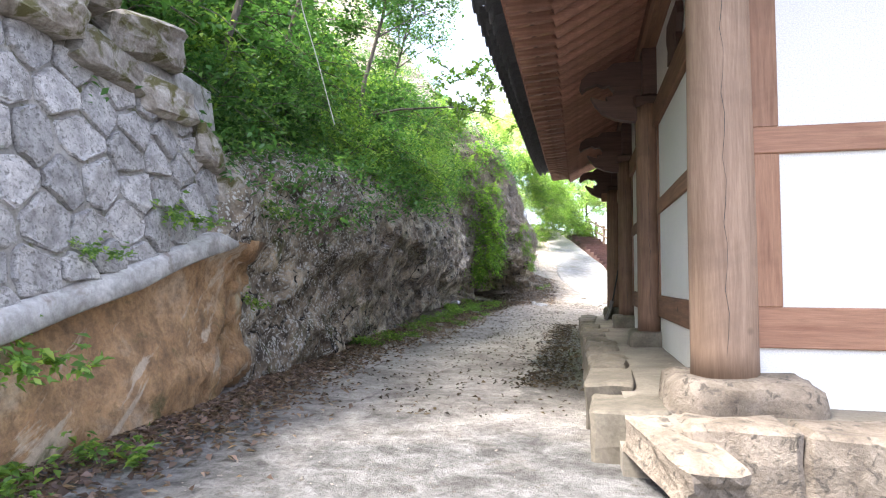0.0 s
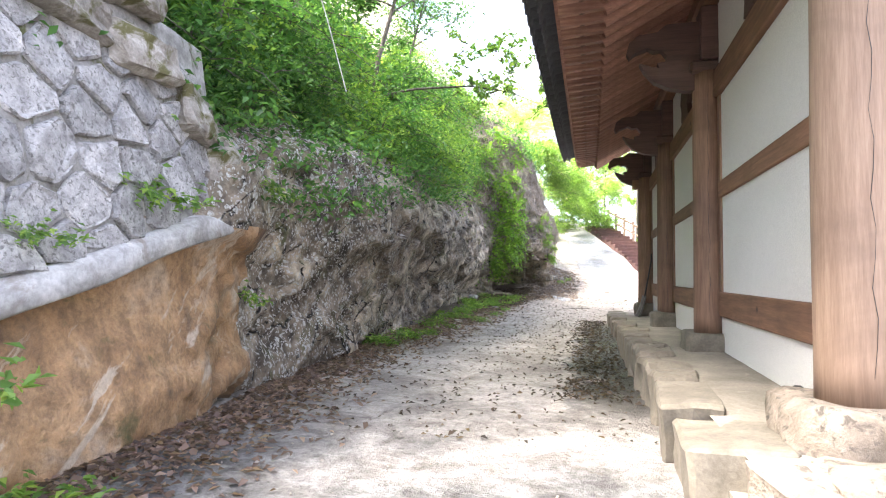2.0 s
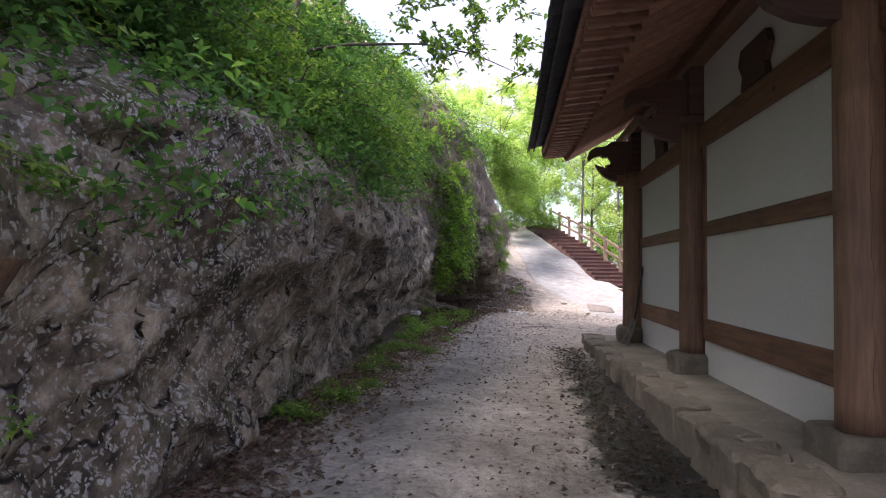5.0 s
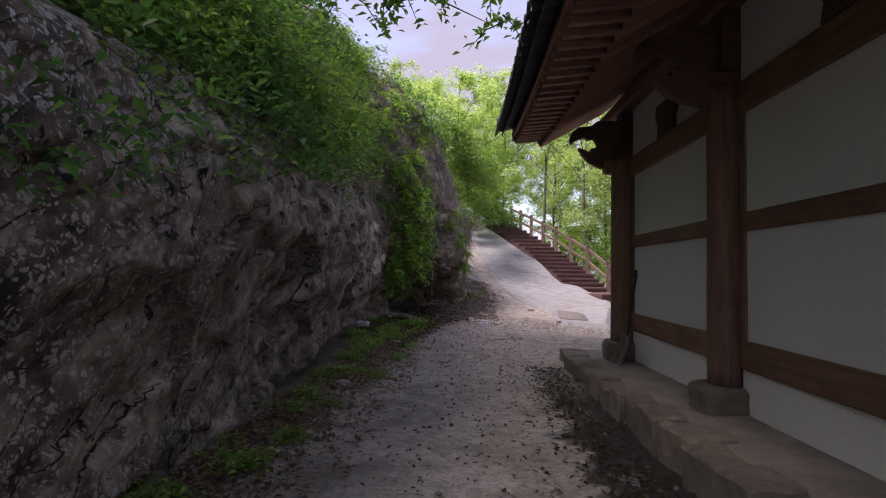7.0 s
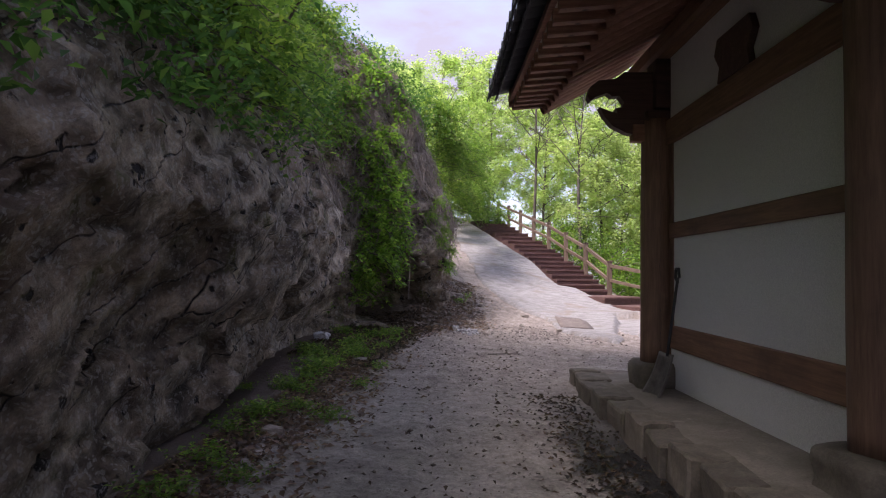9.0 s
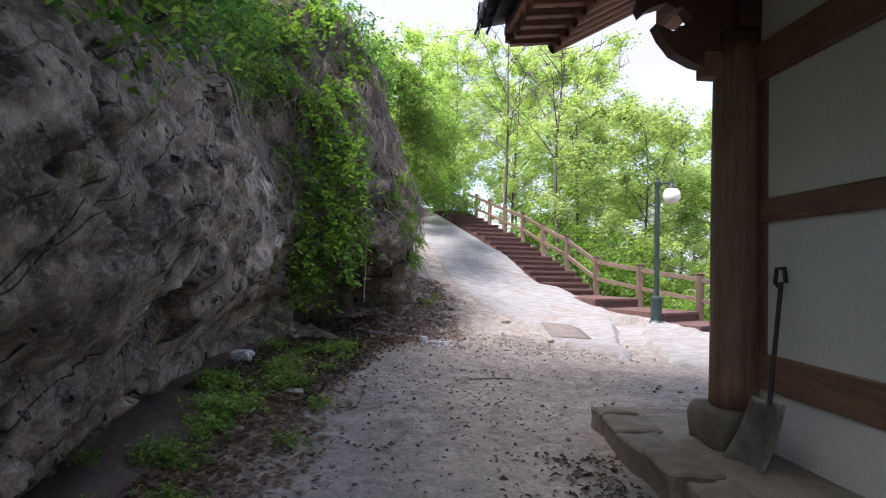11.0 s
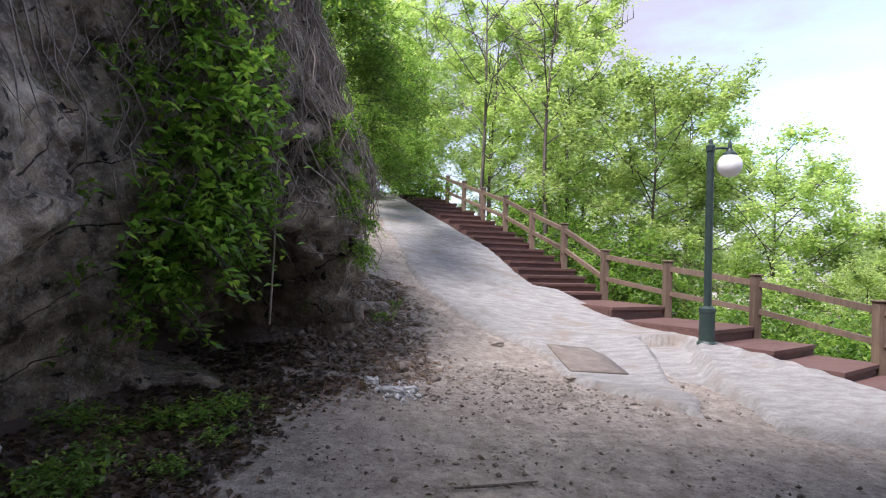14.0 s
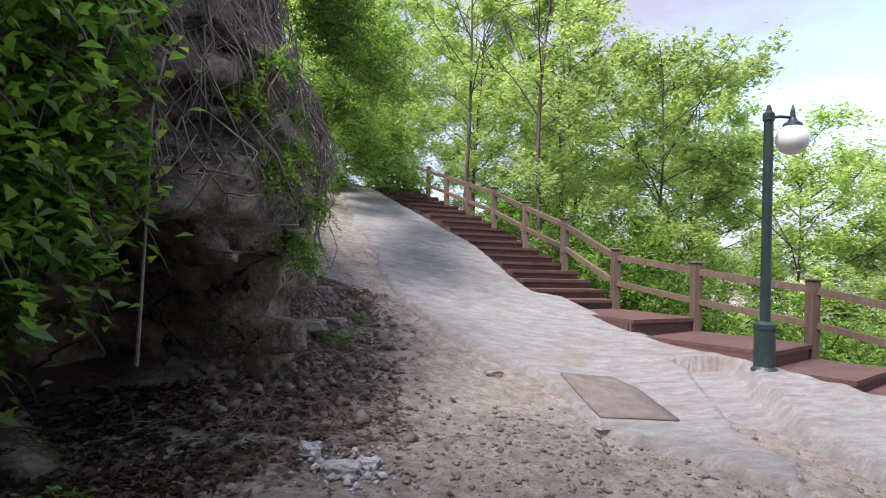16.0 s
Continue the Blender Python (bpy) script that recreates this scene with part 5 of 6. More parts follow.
# vines and dry stems that hang over the rock nose
lines = []
for i in range(760):
    a0 = rng.uniform(31.2, 36.8) if i % 3 else rng.uniform(28.0, 33.0)
    z0 = rng.uniform(2.6, 6.6) if i % 3 else rng.uniform(4.2, 7.0)
    ln = rng.uniform(0.8, 2.6)
    pts = []
    for q in range(8):
        t = q / 7
        a = a0 + 0.18 * math.sin(q * 1.3 + i) + rng.normal(0, 0.03)
        z = max(z0 - ln * t, 1.55 + 0.5 * math.sin(i * 1.7))
        p = cliff_shape(np.array([a]), np.array([z + 0.9]))
        x, y, nx, ny = cliff_foot(np.array([a]))
        o = 0.08 + 0.10 * rng.uniform() + 0.06 * math.sin(q * 2 + i)
        pts.append((float(p[0][0] + nx[0] * o), float(p[1][0] + ny[0] * o), z))
    r = rng.uniform(0.003, 0.008)
    lines.append((pts, [r] * 7 + [0.001]))
vines = obj("dry_vines", tubes_mesh("dry_vines", lines, 4), STEM)
tagged(vines, "tangle of dry brown vine stems hanging over the rock", "vines", kind="stuff")

# leafy sprays that hang before the nose
def arc_at(y):
    return float(np.interp(y, _py, _arc))


def nose_place(a, z, out):
    p = cliff_shape(np.array([a]), np.array([z + 0.9]))
    x, y, nx, ny = cliff_foot(np.array([a]))
    return Vector((float(p[0][0] + nx[0] * out), float(p[1][0] + ny[0] * out), z))


vine_bush = shrub("hanging_vine", rng, 0.6, 46, 18, 0.10, LEAF_VINE, "bright green leafy vine hanging on the rock nose", droop=1.0)
A_NOSE = arc_at(19.55)
first = True
for da, z, sc in ((-0.1, 3.6, 0.9), (0.15, 3.1, 1.0), (0.3, 2.6, 1.1), (0.0, 2.2, 1.0), (0.35, 1.9, 1.0), (-0.2, 1.6, 1.1), (0.05, 1.2, 1.1), (-0.3, 2.7, 0.8), (-0.6, 3.9, 0.7), (0.45, 3.9, 0.8), (0.2, 1.5, 0.9), (0.75, 3.2, 0.6), (-0.35, 1.1, 0.9), (-0.2, 4.7, 1.0), (0.3, 5.3, 1.0), (-0.8, 4.7, 0.9), (0.9, 4.5, 0.7), (1.6, 1.9, 0.4), (1.8, 1.4, 0.35), (1.5, 2.4, 0.4), (1.9, 2.1, 0.35), (2.1, 1.7, 0.3), (2.2, 2.4, 0.35), (1.75, 2.7, 0.35), (2.3, 1.3, 0.25)):
    p = nose_place(A_NOSE + da, z, 0.05)
    m = pose(p.x, p.y, p.z, 0, 0, rng.uniform(-80, -20))
    if first:
        vine_bush.matrix_world, first = m, False
        vine_bush.scale = (sc,) * 3
        bpy.context.view_layer.update()
    else:
        c = copy_thing(vine_bush, m)
        c.scale = (sc,) * 3

# single pale hanging root and a rope
p = Vector((-2.70, 19.62, 0))
v, f = tube([(p.x, p.y + 0.25, 2.5), (p.x, p.y + 0.05, 2.1), (p.x + 0.01, p.y - 0.01, 1.4), (p.x - 0.01, p.y, 0.72)], [0.008, 0.009, 0.009, 0.012], 6)
tagged(obj("hanging_root", mesh_from("hanging_root", v, f, True), STEM), "pale thin root hanging straight before the rock hollow", "root")
v, f = tube([(-3.45, 6.1, 4.4), (-3.34, 6.16, 3.84), (-3.15, 6.2, 3.2), (-2.98, 6.25, 2.55)], [0.006] * 4, 6)
tagged(obj("rope", mesh_from("rope", v, f, True), WIRE), "thin pale rope hanging down through the shrubs", "rope")

# undergrowth that covers the hill above the crest
C = []
for i in range(2600):
    a = rng.uniform(11.0, 35.0)
    yy = float(np.interp(a, _arc, _py))
    crest = float(np.interp(yy, (-12, 0, 4.8, 6.5, 10, 14, 17, 19.5, 21, 23, 26, 45), (2.6, 2.6, 2.7, 3.0, 3.6, 4.2, 5.0, 6.2, 6.2, 5.0, 4.2, 6.0)))
    vv = crest + rng.uniform(-0.9, 9.0) if yy > 5.2 else crest + rng.uniform(0.2, 8.0)
    q = cliff_shape(np.array([a]), np.array([vv]))
    base = np.array([float(q[0][0]), float(q[1][0]), float(q[2][0])]) + np.array([0.05, 0, 0.05])
    an = rng.normal(0, 0.9)
    C.append(spray_centres(rng, base, np.array([math.cos(an), math.sin(an), 0.6]), rng.uniform(0.3, 0.8), 26, 0.09, 0.6))
under = obj("undergrowth", leaf_mesh("undergrowth", np.concatenate(C), 0.085, rng), LEAF_DEEP)
tagged(under, "thick green undergrowth covering the hill above the cliff", "undergrowth", kind="stuff")

# trees that grow on the crest and lean over the lane
over = tree("tree", rng, 6.5, 2.4, 15000, 0.10, LEAF_DEEP, "dark-trunked tree leaning out from the cliff crest", lean=0.28, low=0.3)
over.matrix_world = pose(-4.7, 6.3, 2.7, 0, 0, 10)
bpy.context.view_layer.update()
for x, y, z, r, sc in ((-5.6, 9.6, 4.2, -10, 1.0), (-5.2, 12.6, 4.6, 5, 0.95), (-6.0, 3.4, 3.6, 20, 0.9), (-5.6, 15.6, 5.2, -15, 0.8)):
    c = copy_thing(over, pose(x, y, z, 0, 0, r))
    c.scale = (sc,) * 3

limb = empty("overhanging_limb")
tagged(limb, "long leafy limb reaching out over the lane from the crest", "branch")
lines, C = [([(-5.2, 12.4, 4.4), (-4.2, 12.6, 4.6), (-3.1, 12.8, 4.65), (-2.3, 12.9, 4.5), (-1.6, 13.0, 4.2)], [0.034, 0.026, 0.018, 0.011, 0.004])], []
for i in range(44):
    t = rng.uniform(0, 1)
    b = np.array([-3.4 + 1.9 * t, 12.9 + rng.normal(0, 0.15), 4.65 - 0.4 * t * t + rng.uniform(-0.15, 1.1)])
    a = rng.uniform(0, 6.28)
    d = np.array([math.cos(a) * 0.7, math.sin(a), rng.uniform(-0.5, 0.6)])
    ln = rng.uniform(0.3, 0.75)
    lines.append(([b, b + d * ln * 0.5 - [0, 0, 0.1 * ln], b + d * ln - [0, 0, 0.45 * ln]], [0.012, 0.008, 0.003]))
    C.append(spray_centres(rng, b, d, ln, 26, 0.07, 0.5))
tagged(obj("wood", tubes_mesh("wood", lines, 5), BARK, limb), kind="stuff")
obj("foliage", leaf_mesh("foliage", np.concatenate(C), 0.12, rng), LEAF, limb)

# low bushes beyond the railing
for i, (x, y, sc) in enumerate(((6.0, 23.2, 1.3), (7.4, 21.6, 1.2), (5.2, 24.8, 1.4), (4.6, 26.6, 1.4), (4.0, 28.4, 1.5), (3.4, 30.4, 1.5), (8.6, 24.0, 1.5), (9.0, 20.2, 1.3), (7.0, 26.4, 1.6), (10.6, 22.8, 1.6), (2.6, 32.6, 1.5), (11.8, 19.4, 1.4), (5.8, 31.0, 1.8), (12.6, 24.5, 1.8), (9.5, 28.4, 1.9), (-2.3, 31.5, 1.1), (-2.9, 28.6, 0.9), (-0.4, 34.5, 1.5))):
    c = copy_thing(kinds[1 + i % 2], pose(x, y, gz(x, y) + 0.45 * sc, 0, 0, rng.uniform(0, 360)))
    c.scale = (sc,) * 3
    tagged(c, "bright green bush growing below the wooden railing", "bush", "bushes by the stairs")


for x, y, z, sc in ((-1.7, 30.0, 4.0, 1.0), (-1.1, 32.0, 4.5, 1.2), (-2.0, 28.2, 4.4, 0.9), (-1.9, 33.5, 5.4, 1.4), (-2.1, 24.8, 4.6, 0.9), (-1.5, 26.4, 4.7, 0.95), (-2.4, 23.8, 5.2, 1.0)):
    c = copy_thing(kinds[1], pose(x, y, z, 0, 0, rng.uniform(-60, 0)))
    c.scale = (sc,) * 3
    tagged(c, "bright green bush leaning over the ramp's upper end", "bush", "bushes by the stairs")


# weeds along the cliff's foot
def weed(rng, n, h, size):
    e = empty("weed")
    C = []
    for i in range(n):
        a = rng.uniform(0, 6.28)
        d = np.array([math.cos(a) * 0.6, math.sin(a) * 0.6, 1.0])
        C.append(spray_centres(rng, np.array([rng.normal(0, 0.09), rng.normal(0, 0.12), 0.0]), d, h * rng.uniform(0.5, 1.0), 9, 0.02, 0.35))
    obj("leaves", leaf_mesh("leaves", np.concatenate(C), size, rng, 0.1, 0.3, 0.45), LEAF, e)
    return tagged(e, "low clump of green weeds at the cliff's foot", "weed", "weeds along the lane")


weeds = [weed(rng, 26, 0.22, 0.045), weed(rng, 34, 0.28, 0.05), weed(rng, 18, 0.30, 0.07)]
started = set()
spots = [(-3.62 + rng.normal(0, 0.16) + 0.05 * (y - 13), y) for y in rng.uniform(9.4, 14.6, 20)] + [(-3.55 + rng.normal(0, 0.25) + 0.16 * (y - 16), y) for y in rng.uniform(14.6, 19.4, 32)] + [(-3.15, 3.3), (-3.25, 2.7), (-2.95, 2.4), (-2.15, 22.3), (-1.75, 21.6), (-2.3, 20.9), (-1.5, 22.6)]
for i, (x, y) in enumerate(spots):
    k = i % 2 if i < 52 else 2
    m = pose(x, y, gz(x, y) - 0.02, 0, 0, rng.uniform(0, 360))
    sc = float(rng.uniform(0.6, 1.15))
    if k not in started:
        started.add(k)
        weeds[k].matrix_world = m
        bpy.context.view_layer.update()
    else:
        c = copy_thing(weeds[k], m)
        c.scale = (sc,) * 3
# plants that root in the masonry
for y, z, sc in ((4.55, 1.30, 1.0), (3.55, 0.98, 0.6), (2.6, 2.45, 1.2), (3.4, 2.5, 1.3), (2.9, 0.3, 1.1), (4.9, 2.0, 0.8), (6.1, 1.55, 0.8), (6.0, 0.55, 0.7)):
    p = on_cliff(y, z)
    c = copy_thing(weeds[2], pose(p.x + 0.12, p.y, z, 0, 35, rng.uniform(-30, 30)))
    c.scale = (sc,) * 3
    tagged(c, "small green plant rooted in the rubble wall", "plant", "plants in the wall")


# dead leaves: thick along the cliff's foot, thin and trodden on the lane
def litter(n, place, size, seed):
    r = np.random.default_rng(seed)
    xy = place(r, n)
    z = ground_z(xy[:, 0], xy[:, 1]) + r.uniform(0.004, 0.022, n)
    a = r.uniform(0, 6.28, n)
    t = np.stack([np.cos(a), np.sin(a), r.normal(0, 0.25, n)], 1)
    w = np.stack([-np.sin(a), np.cos(a), r.normal(0, 0.35, n)], 1)
    s = (size * r.uniform(0.5, 1.3, n))[:, None]
    c = np.column_stack([xy, z])
    V = np.stack([c - t * s * 0.5, c - w * s * 0.28 + [0, 0, 0.012], c + t * s * 0.5, c + w * s * 0.28 + [0, 0, 0.012]], 1).reshape(-1, 3)
    k = np.arange(n) * 4
    return mesh_from("dead_leaves", V, np.concatenate([np.stack([k, k + 1, k + 2], 1), np.stack([k, k + 2, k + 3], 1)]))


def foot_place(r, n):
    y = r.uniform(1.0, 20.0, n)
    x = np.interp(y, _py, _px) - 0.25 * np.clip((y - 11) / 3, 0, 1) + 0.02 + np.abs(r.normal(0, 0.42, n)) + 0.10 * np.clip(y - 9, 0, 8)
    return np.column_stack([x, y])


tagged(obj("dead_leaves", litter(12000, foot_place, 0.075, 1), LITTER), "reddish dead leaves drifted along the cliff's foot", "leaves", kind="stuff")
DARK_LITTER = leaf_material("trodden leaves", (0.03, 0.024, 0.02), (0.09, 0.065, 0.05), (0.17, 0.12, 0.09))
tagged(obj("trodden_leaves", litter(1000, lambda r, n: np.column_stack([r.normal(-1.6, 0.85, n), r.uniform(5.0, 18.5, n)]), 0.05, 2), DARK_LITTER), "dark trodden leaf scraps scattered over the lane", "leaves", kind="stuff")
tagged(obj("wet_leaves", litter(1700, lambda r, n: np.column_stack([r.normal(-0.72, 0.2, n), r.uniform(6.5, 15.5, n)]), 0.06, 3), DARK_LITTER), "black wet leaves along the platform's kerb", "leaves", kind="stuff")


def corner_place(r, n):
    y = r.uniform(16.5, 20.6, n)
    return np.column_stack([r.uniform(-4.2, -3.0, n) + 0.30 * (y - 16.5) * r.uniform(0.3, 1, n), y])


tagged(obj("drifted_leaves", litter(5200, corner_place, 0.07, 12), DARK_LITTER), "dark brown leaf drift below the rock nose", "leaves", kind="stuff")


# stones: bank by the rock nose, gravel at the ramp's foot
def pebbles(n, place, lo, hi, seed):
    r = np.random.default_rng(seed)
    xy = place(r, n)
    z = ground_z(xy[:, 0], xy[:, 1])
    base = np.array([(1, 0, 0), (-1, 0, 0), (0, 1, 0), (0, -1, 0), (0, 0, 0.7), (0, 0, -0.7)])
    tri = np.array([(0, 2, 4), (2, 1, 4), (1, 3, 4), (3, 0, 4), (2, 0, 5), (1, 2, 5), (3, 1, 5), (0, 3, 5)])
    V, F = [], []
    for i in range(n):
        s = lo * (hi / lo) ** (r.uniform() ** 2.2)
        a = r.uniform(0, 6.28)
        q = base * r.uniform(0.55, 1.25, (6, 1)) * s
        ca, sa = math.cos(a), math.sin(a)
        q = np.column_stack([q[:, 0] * ca - q[:, 1] * sa, q[:, 0] * sa + q[:, 1] * ca, q[:, 2] + 0.3 * q[:, 0]])
        V.append(q + [xy[i, 0], xy[i, 1], z[i] + 0.25 * s])
        F.append(tri + 6 * i)
    return mesh_from("pebbles", np.concatenate(V), np.concatenate(F))


BANK_STONE = surface("brown broken stone", (0.12, 0.098, 0.078), (0.29, 0.25, 0.21), 9, 50, 0.92, 0.6, 0.01, jitter=0.3)
bank = lambda r, n: np.column_stack([r.normal(-1.95, 0.38, n), r.uniform(20.1, 23.8, n)])
apron = lambda r, n: np.column_stack([r.normal(-0.4, 1.2, n), 20.2 + 0.25 * r.normal(0, 1, n) + r.uniform(-0.6, 0.6, n)])
tagged(obj("bank_stones", pebbles(800, bank, 0.012, 0.09, 5), BANK_STONE), "loose broken stones on the bank below the rock", "stones", kind="stuff")
tagged(obj("gravel", pebbles(1500, apron, 0.006, 0.035, 6), RUBBLE), "loose grey gravel at the foot of the ramp", "gravel", kind="stuff")
tagged(obj("lane_pebbles", pebbles(1600, lambda r, n: np.column_stack([r.normal(-1.6, 1.1, n), r.uniform(1.2, 19.5, n)]), 0.004, 0.018, 7), RUBBLE), "small stones trodden into the lane", "gravel", kind="stuff")
tagged(obj("apron_pebbles", pebbles(2600, lambda r, n: np.column_stack([r.uniform(-3.4, 2.6, n), r.uniform(16.5, 21.0, n)]), 0.005, 0.022, 13), RUBBLE), "scattered small stones on the earth before the ramp", "gravel", kind="stuff")
CLOD = surface("brown mud crumb", (0.11, 0.09, 0.073), (0.25, 0.212, 0.178), 20, 80, 0.95, 0.5, 0.004)
tagged(obj("mud_clods", pebbles(900, lambda r, n: np.column_stack([r.normal(-1.0, 1.3, n), 8.0 + 12.3 * r.uniform(0, 1, n) ** 0.7]), 0.005, 0.036, 15), CLOD), "dark mud clods trodden loose on the lane", "mud", kind="stuff")
tagged(obj("bank_leaves", litter(4200, bank, 0.075, 8), LITTER), "dry brown leaves among the bank's stones", "leaves", kind="stuff")
for i, (x, y, sx, sy, sz, mt) in enumerate(((-1.63, 19.74, 0.19, 0.14, 0.09, 0), (-1.45, 19.86, 0.11, 0.10, 0.06, 0), (-1.8, 19.95, 0.12, 0.15, 0.08, 0), (-1.95, 21.55, 0.30, 0.20, 0.12, 1), (-1.75, 22.1, 0.22, 0.16, 0.09, 1), (-2.25, 21.3, 0.20, 0.16, 0.12, 1), (-1.5, 21.0, 0.14, 0.10, 0.08, 1), (-1.9, 23.0, 0.2, 0.16, 0.1, 1), (-3.95, 17.75, 0.22, 0.18, 0.14, 0), (-3.45, 13.4, 0.18, 0.12, 0.08, 1), (-3.2, 16.9, 0.2, 0.13, 0.06, 1), (0.35, 20.6, 0.13, 0.09, 0.07, 1), (-0.2, 21.9, 0.16, 0.10, 0.06, 1))):
    st = part("stone", rock_bm(sx, sy, sz, 200 + i, 4, 0.2, 0.3), WHITE_STONE if mt == 0 else RUBBLE, None)
    st.location = (x, y, gz(x, y) + sz * 0.3)
    tagged(st, "white broken stone lying at the lane's edge" if mt == 0 else "loose grey-brown stone lying on the ground", "stone", "loose stones")

tagged(obj("white_rubble", pebbles(160, lambda r, n: np.column_stack([r.normal(-1.6, 0.16, n), r.normal(19.8, 0.13, n)]), 0.012, 0.05, 14), WHITE_STONE), "small heap of white broken stone", "rubble", kind="stuff")

# dry twigs and grass stems strewn over the bank
rt = np.random.default_rng(31)
lines = []
for i in range(520):
    x, y = rt.normal(-2.0, 0.40), rt.uniform(19.9, 23.6)
    a, ln = rt.uniform(0, 6.28), rt.uniform(0.12, 0.42)
    z = gz(x, y) + rt.uniform(0.005, 0.05)
    x2, y2 = x + math.cos(a) * ln, y + math.sin(a) * ln
    z2 = gz(x2, y2) + rt.uniform(0.01, 0.12)
    lines.append(([(x, y, z), ((x + x2) / 2, (y + y2) / 2 + 0.02, (z + z2) / 2 + rt.uniform(0, 0.05)), (x2, y2, z2)], [0.004, 0.003, 0.0015]))
tagged(obj("dry_twigs", tubes_mesh("dry_twigs", lines, 4), STEM), "dry twigs and grass stems strewn over the stony bank", "twigs", kind="stuff")

# brown plate let into the concrete
V = []
for i in range(9):
    for j in range(5):
        x, y = 0.40 + 0.68 * j / 4 + 0.01 * i, 20.75 + 1.15 * i / 8
        V.append((x, y, float(ground_z(x, y, False)) + 0.078))
plate = obj("drain_cover", mesh_from("drain_cover", V, grid_faces(9, 5)[:, ::-1]), PLATE)
so = plate.modifiers.new("thickness", "SOLIDIFY")
so.thickness, so.offset = 0.02, -1
tagged(plate, "rusty brown drain cover let into the concrete ramp", "drain cover")

# stick on the lane
v, f = tube([(-1.30, 17.9, gz(-1.3, 17.9) + 0.02), (-1.0, 17.93, gz(-1.0, 17.9) + 0.025), (-0.75, 18.0, gz(-0.75, 18) + 0.02)], [0.008, 0.009, 0.006], 6)
tagged(obj("stick", mesh_from("stick", v, f, True), BARK), "thin dark stick lying on the earth lane", "stick")

# small black rubber cap on the platform by the corner post
part_cap = part("rubber_cap", lathe([(0.055, 0.0), (0.058, 0.08), (0.05, 0.12), (0.02, 0.145)], 16, (0.46, 5.0, 0.03)), BLACK, None, smooth=True)
tagged(part_cap, "small black rounded rubber cap beside the wall", "cap")


# ---- rubble masonry on the footing ----
def clip(poly, px, py, nx, ny):
    out = []
    for i, (ax, ay) in enumerate(poly):
        bx, by = poly[(i + 1) % len(poly)]
        da, db = (ax - px) * nx + (ay - py) * ny, (bx - px) * nx + (by - py) * ny
        if da <= 0:
            out.append((ax, ay))
        if da * db < 0:
            t = da / (da - db)
            out.append((ax + (bx - ax) * t, ay + (by - ay) * t))
    return out


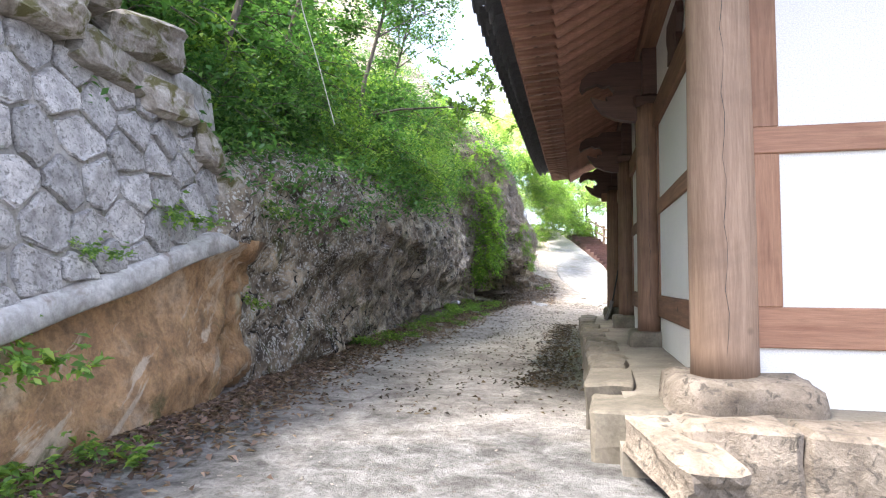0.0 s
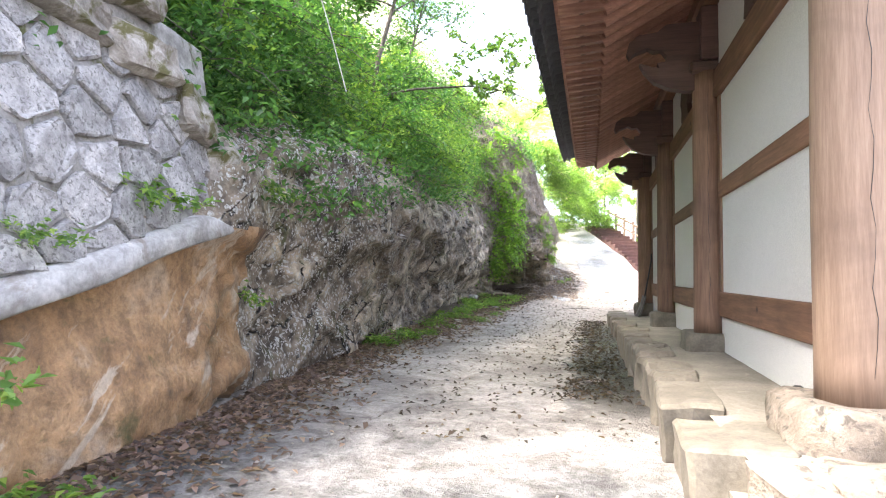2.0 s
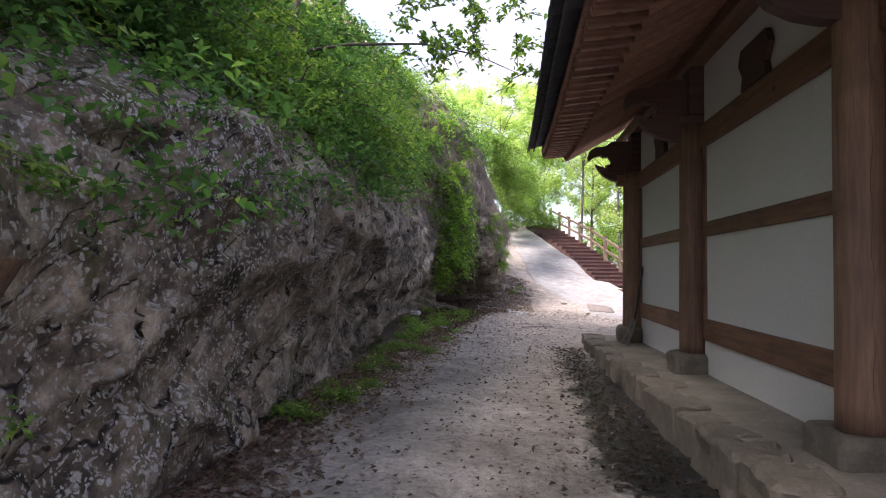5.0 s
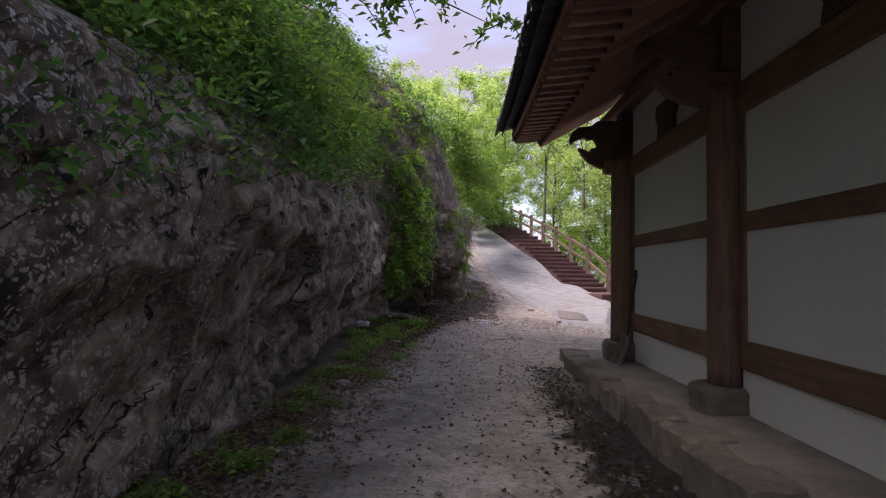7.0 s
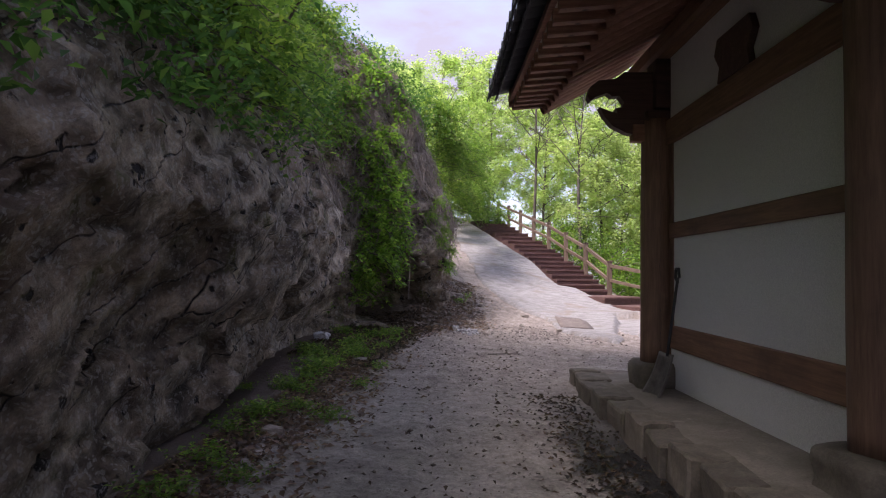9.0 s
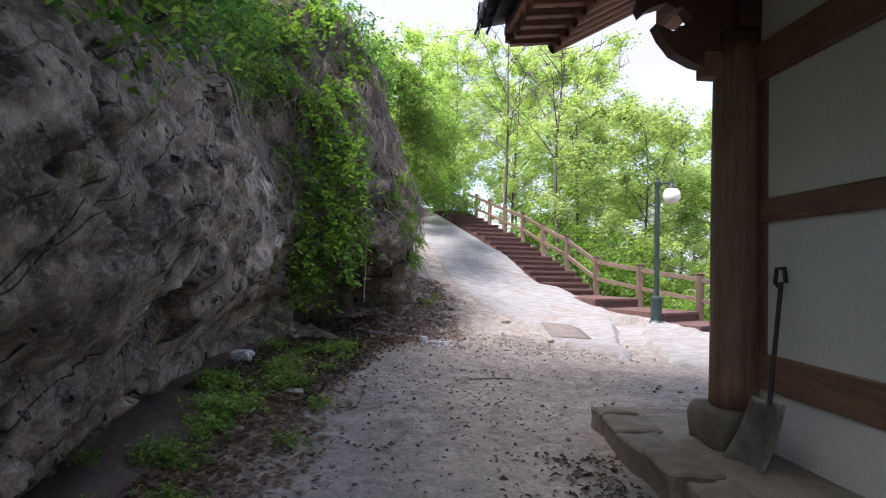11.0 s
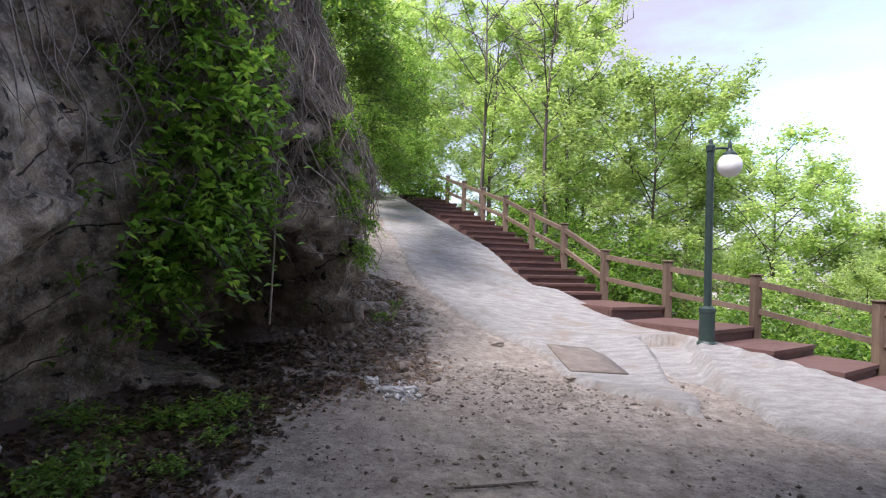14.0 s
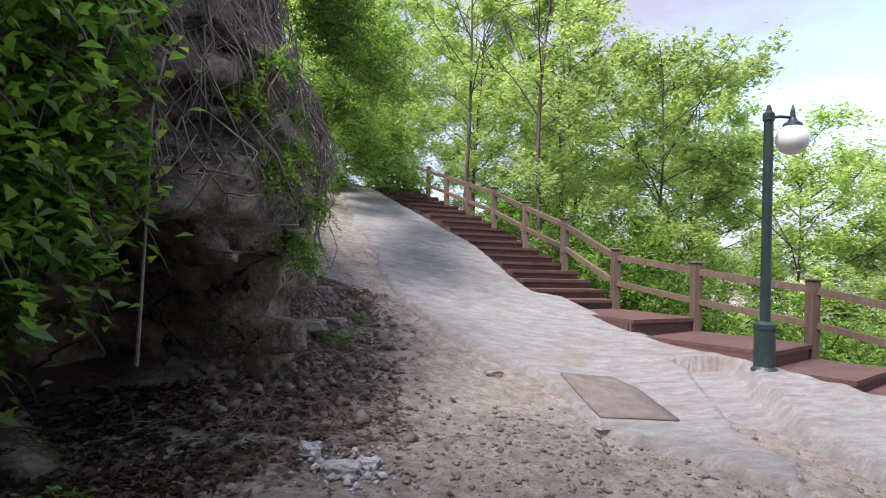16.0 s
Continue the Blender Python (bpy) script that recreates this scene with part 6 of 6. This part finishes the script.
masonry = empty("rubble_wall")
tagged(masonry, "leaning wall of pale grey rubble stones in mortar", "stone wall", kind="structure")
rg = random.Random(9)
seeds = []
for r_i in range(9):
    for c_i in range(22):
        seeds.append((-1.6 + 0.36 * c_i + (0.17 if r_i % 2 else 0) + rg.uniform(-0.10, 0.10), 0.30 + 0.29 * r_i + rg.uniform(-0.08, 0.08)))
for sy_, sz_ in seeds:
    lo = float(ledge_z(sy_)) + 0.185
    if sz_ < lo - 0.03 or sy_ > 5.5 - 0.2 * max(0, sz_ - 1.4) or sz_ > 2.5:
        continue
    poly = [(sy_ - 0.5, sz_ - 0.5), (sy_ + 0.5, sz_ - 0.5), (sy_ + 0.5, sz_ + 0.5), (sy_ - 0.5, sz_ + 0.5)]
    for oy, oz in seeds:
        if (oy, oz) != (sy_, sz_) and abs(oy - sy_) < 1 and abs(oz - sz_) < 1:
            dx, dy = oy - sy_, oz - sz_
            k = math.hypot(dx, dy)
            poly = clip(poly, sy_ + dx * 0.5 - dx / k * 0.014, sz_ + dy * 0.5 - dy / k * 0.014, dx / k, dy / k)
    poly = clip(poly, sy_, lo, 0, -1)
    if len(poly) < 3:
        continue
    cy, cz = sum(p[0] for p in poly) / len(poly), sum(p[1] for p in poly) / len(poly)
    # round the corners by cutting them
    fine = []
    for i, (ay, az) in enumerate(poly):
        by, bz = poly[(i + 1) % len(poly)]
        fine += [(ay + (by - ay) * t + rg.uniform(-0.008, 0.008), az + (bz - az) * t + rg.uniform(-0.008, 0.008)) for t in (0.09, 0.5, 0.91)]
    bm = bmesh.new()
    rings = []
    tilt = (rg.uniform(-0.12, 0.12), rg.uniform(-0.12, 0.12))
    bulge = rg.uniform(0.0, 0.035)
    for scl, dep in ((1.0, -0.16), (1.0, 0.012), (0.965, 0.03 + bulge * 0.4), (0.87, 0.034 + bulge * 0.6)):
        ring = []
        for ay, az in fine:
            y_, z_ = cy + (ay - cy) * scl, cz + (az - cz) * scl
            face_x = np.interp(y_, _py, _px) - 0.03 - 0.15 * (z_ - 0.8)
            ring.append(bm.verts.new((face_x + dep + (tilt[0] * (y_ - cy) + tilt[1] * (z_ - cz) + rg.uniform(-0.012, 0.012)) * (dep > 0.01), y_, z_)))
        rings.append(ring)
    for a, b in zip(rings, rings[1:]):
        for i in range(len(fine)):
            bm.faces.new((a[i], a[(i + 1) % len(fine)], b[(i + 1) % len(fine)], b[i]))
    bm.faces.new(rings[-1])
    bmesh.ops.recalc_face_normals(bm, faces=list(bm.faces))
    part("stone", bm, MASONRY, masonry)
# mortar bed behind the stones
V = []
for y in np.linspace(-3.0, 5.5, 60):
    for t in np.linspace(0, 1, 14):
        z = float(ledge_z(y)) + 0.12 + (2.75 - float(ledge_z(y))) * t
        V.append((float(np.interp(y, _py, _px)) - 0.03 - 0.15 * (z - 0.8) + 0.008 + 0.035 * float(fbm(np.array(y * 4), np.array(z * 4), np.array(0.0), 3, 71)) - (0.35 if t == 1 else 0), y, z))
bed = obj("mortar", mesh_from("mortar", V, grid_faces(60, 14)[:, ::-1], True), surface("dark mortar", (0.19, 0.18, 0.165), (0.40, 0.385, 0.36), 5, 50, 0.95, 0.9, 0.02, spots=(0.4, 4, (0.08, 0.085, 0.03))), masonry)

# rough boulders that cap the wall and its end
for i, (y, z, a, b, c) in enumerate(((0.6, 2.45, 0.8, 0.5, 0.34), (1.5, 2.55, 0.9, 0.5, 0.36), (2.4, 2.5, 0.75, 0.5, 0.3), (3.1, 2.62, 0.9, 0.6, 0.34), (3.9, 2.45, 0.8, 0.5, 0.32), (4.6, 2.35, 0.7, 0.5, 0.34), (5.15, 2.05, 0.5, 0.5, 0.42), (5.5, 1.7, 0.42, 0.5, 0.5), (5.65, 1.38, 0.4, 0.46, 0.34), (3.5, 2.95, 0.9, 0.6, 0.35), (4.4, 2.85, 0.8, 0.6, 0.4), (2.0, 2.95, 0.9, 0.6, 0.34))):
    st = part("cap_stone", rock_bm(b, a, c, 300 + i, 5, 0.12, 0.25), MOSSY, masonry)
    fx = float(np.interp(y, _py, _px)) - 0.03 - 0.15 * (z - 0.8)
    st.matrix_world = pose(fx - 0.12, y, z, rng.uniform(-10, 22), rng.uniform(-12, 12), rng.uniform(-12, 12))
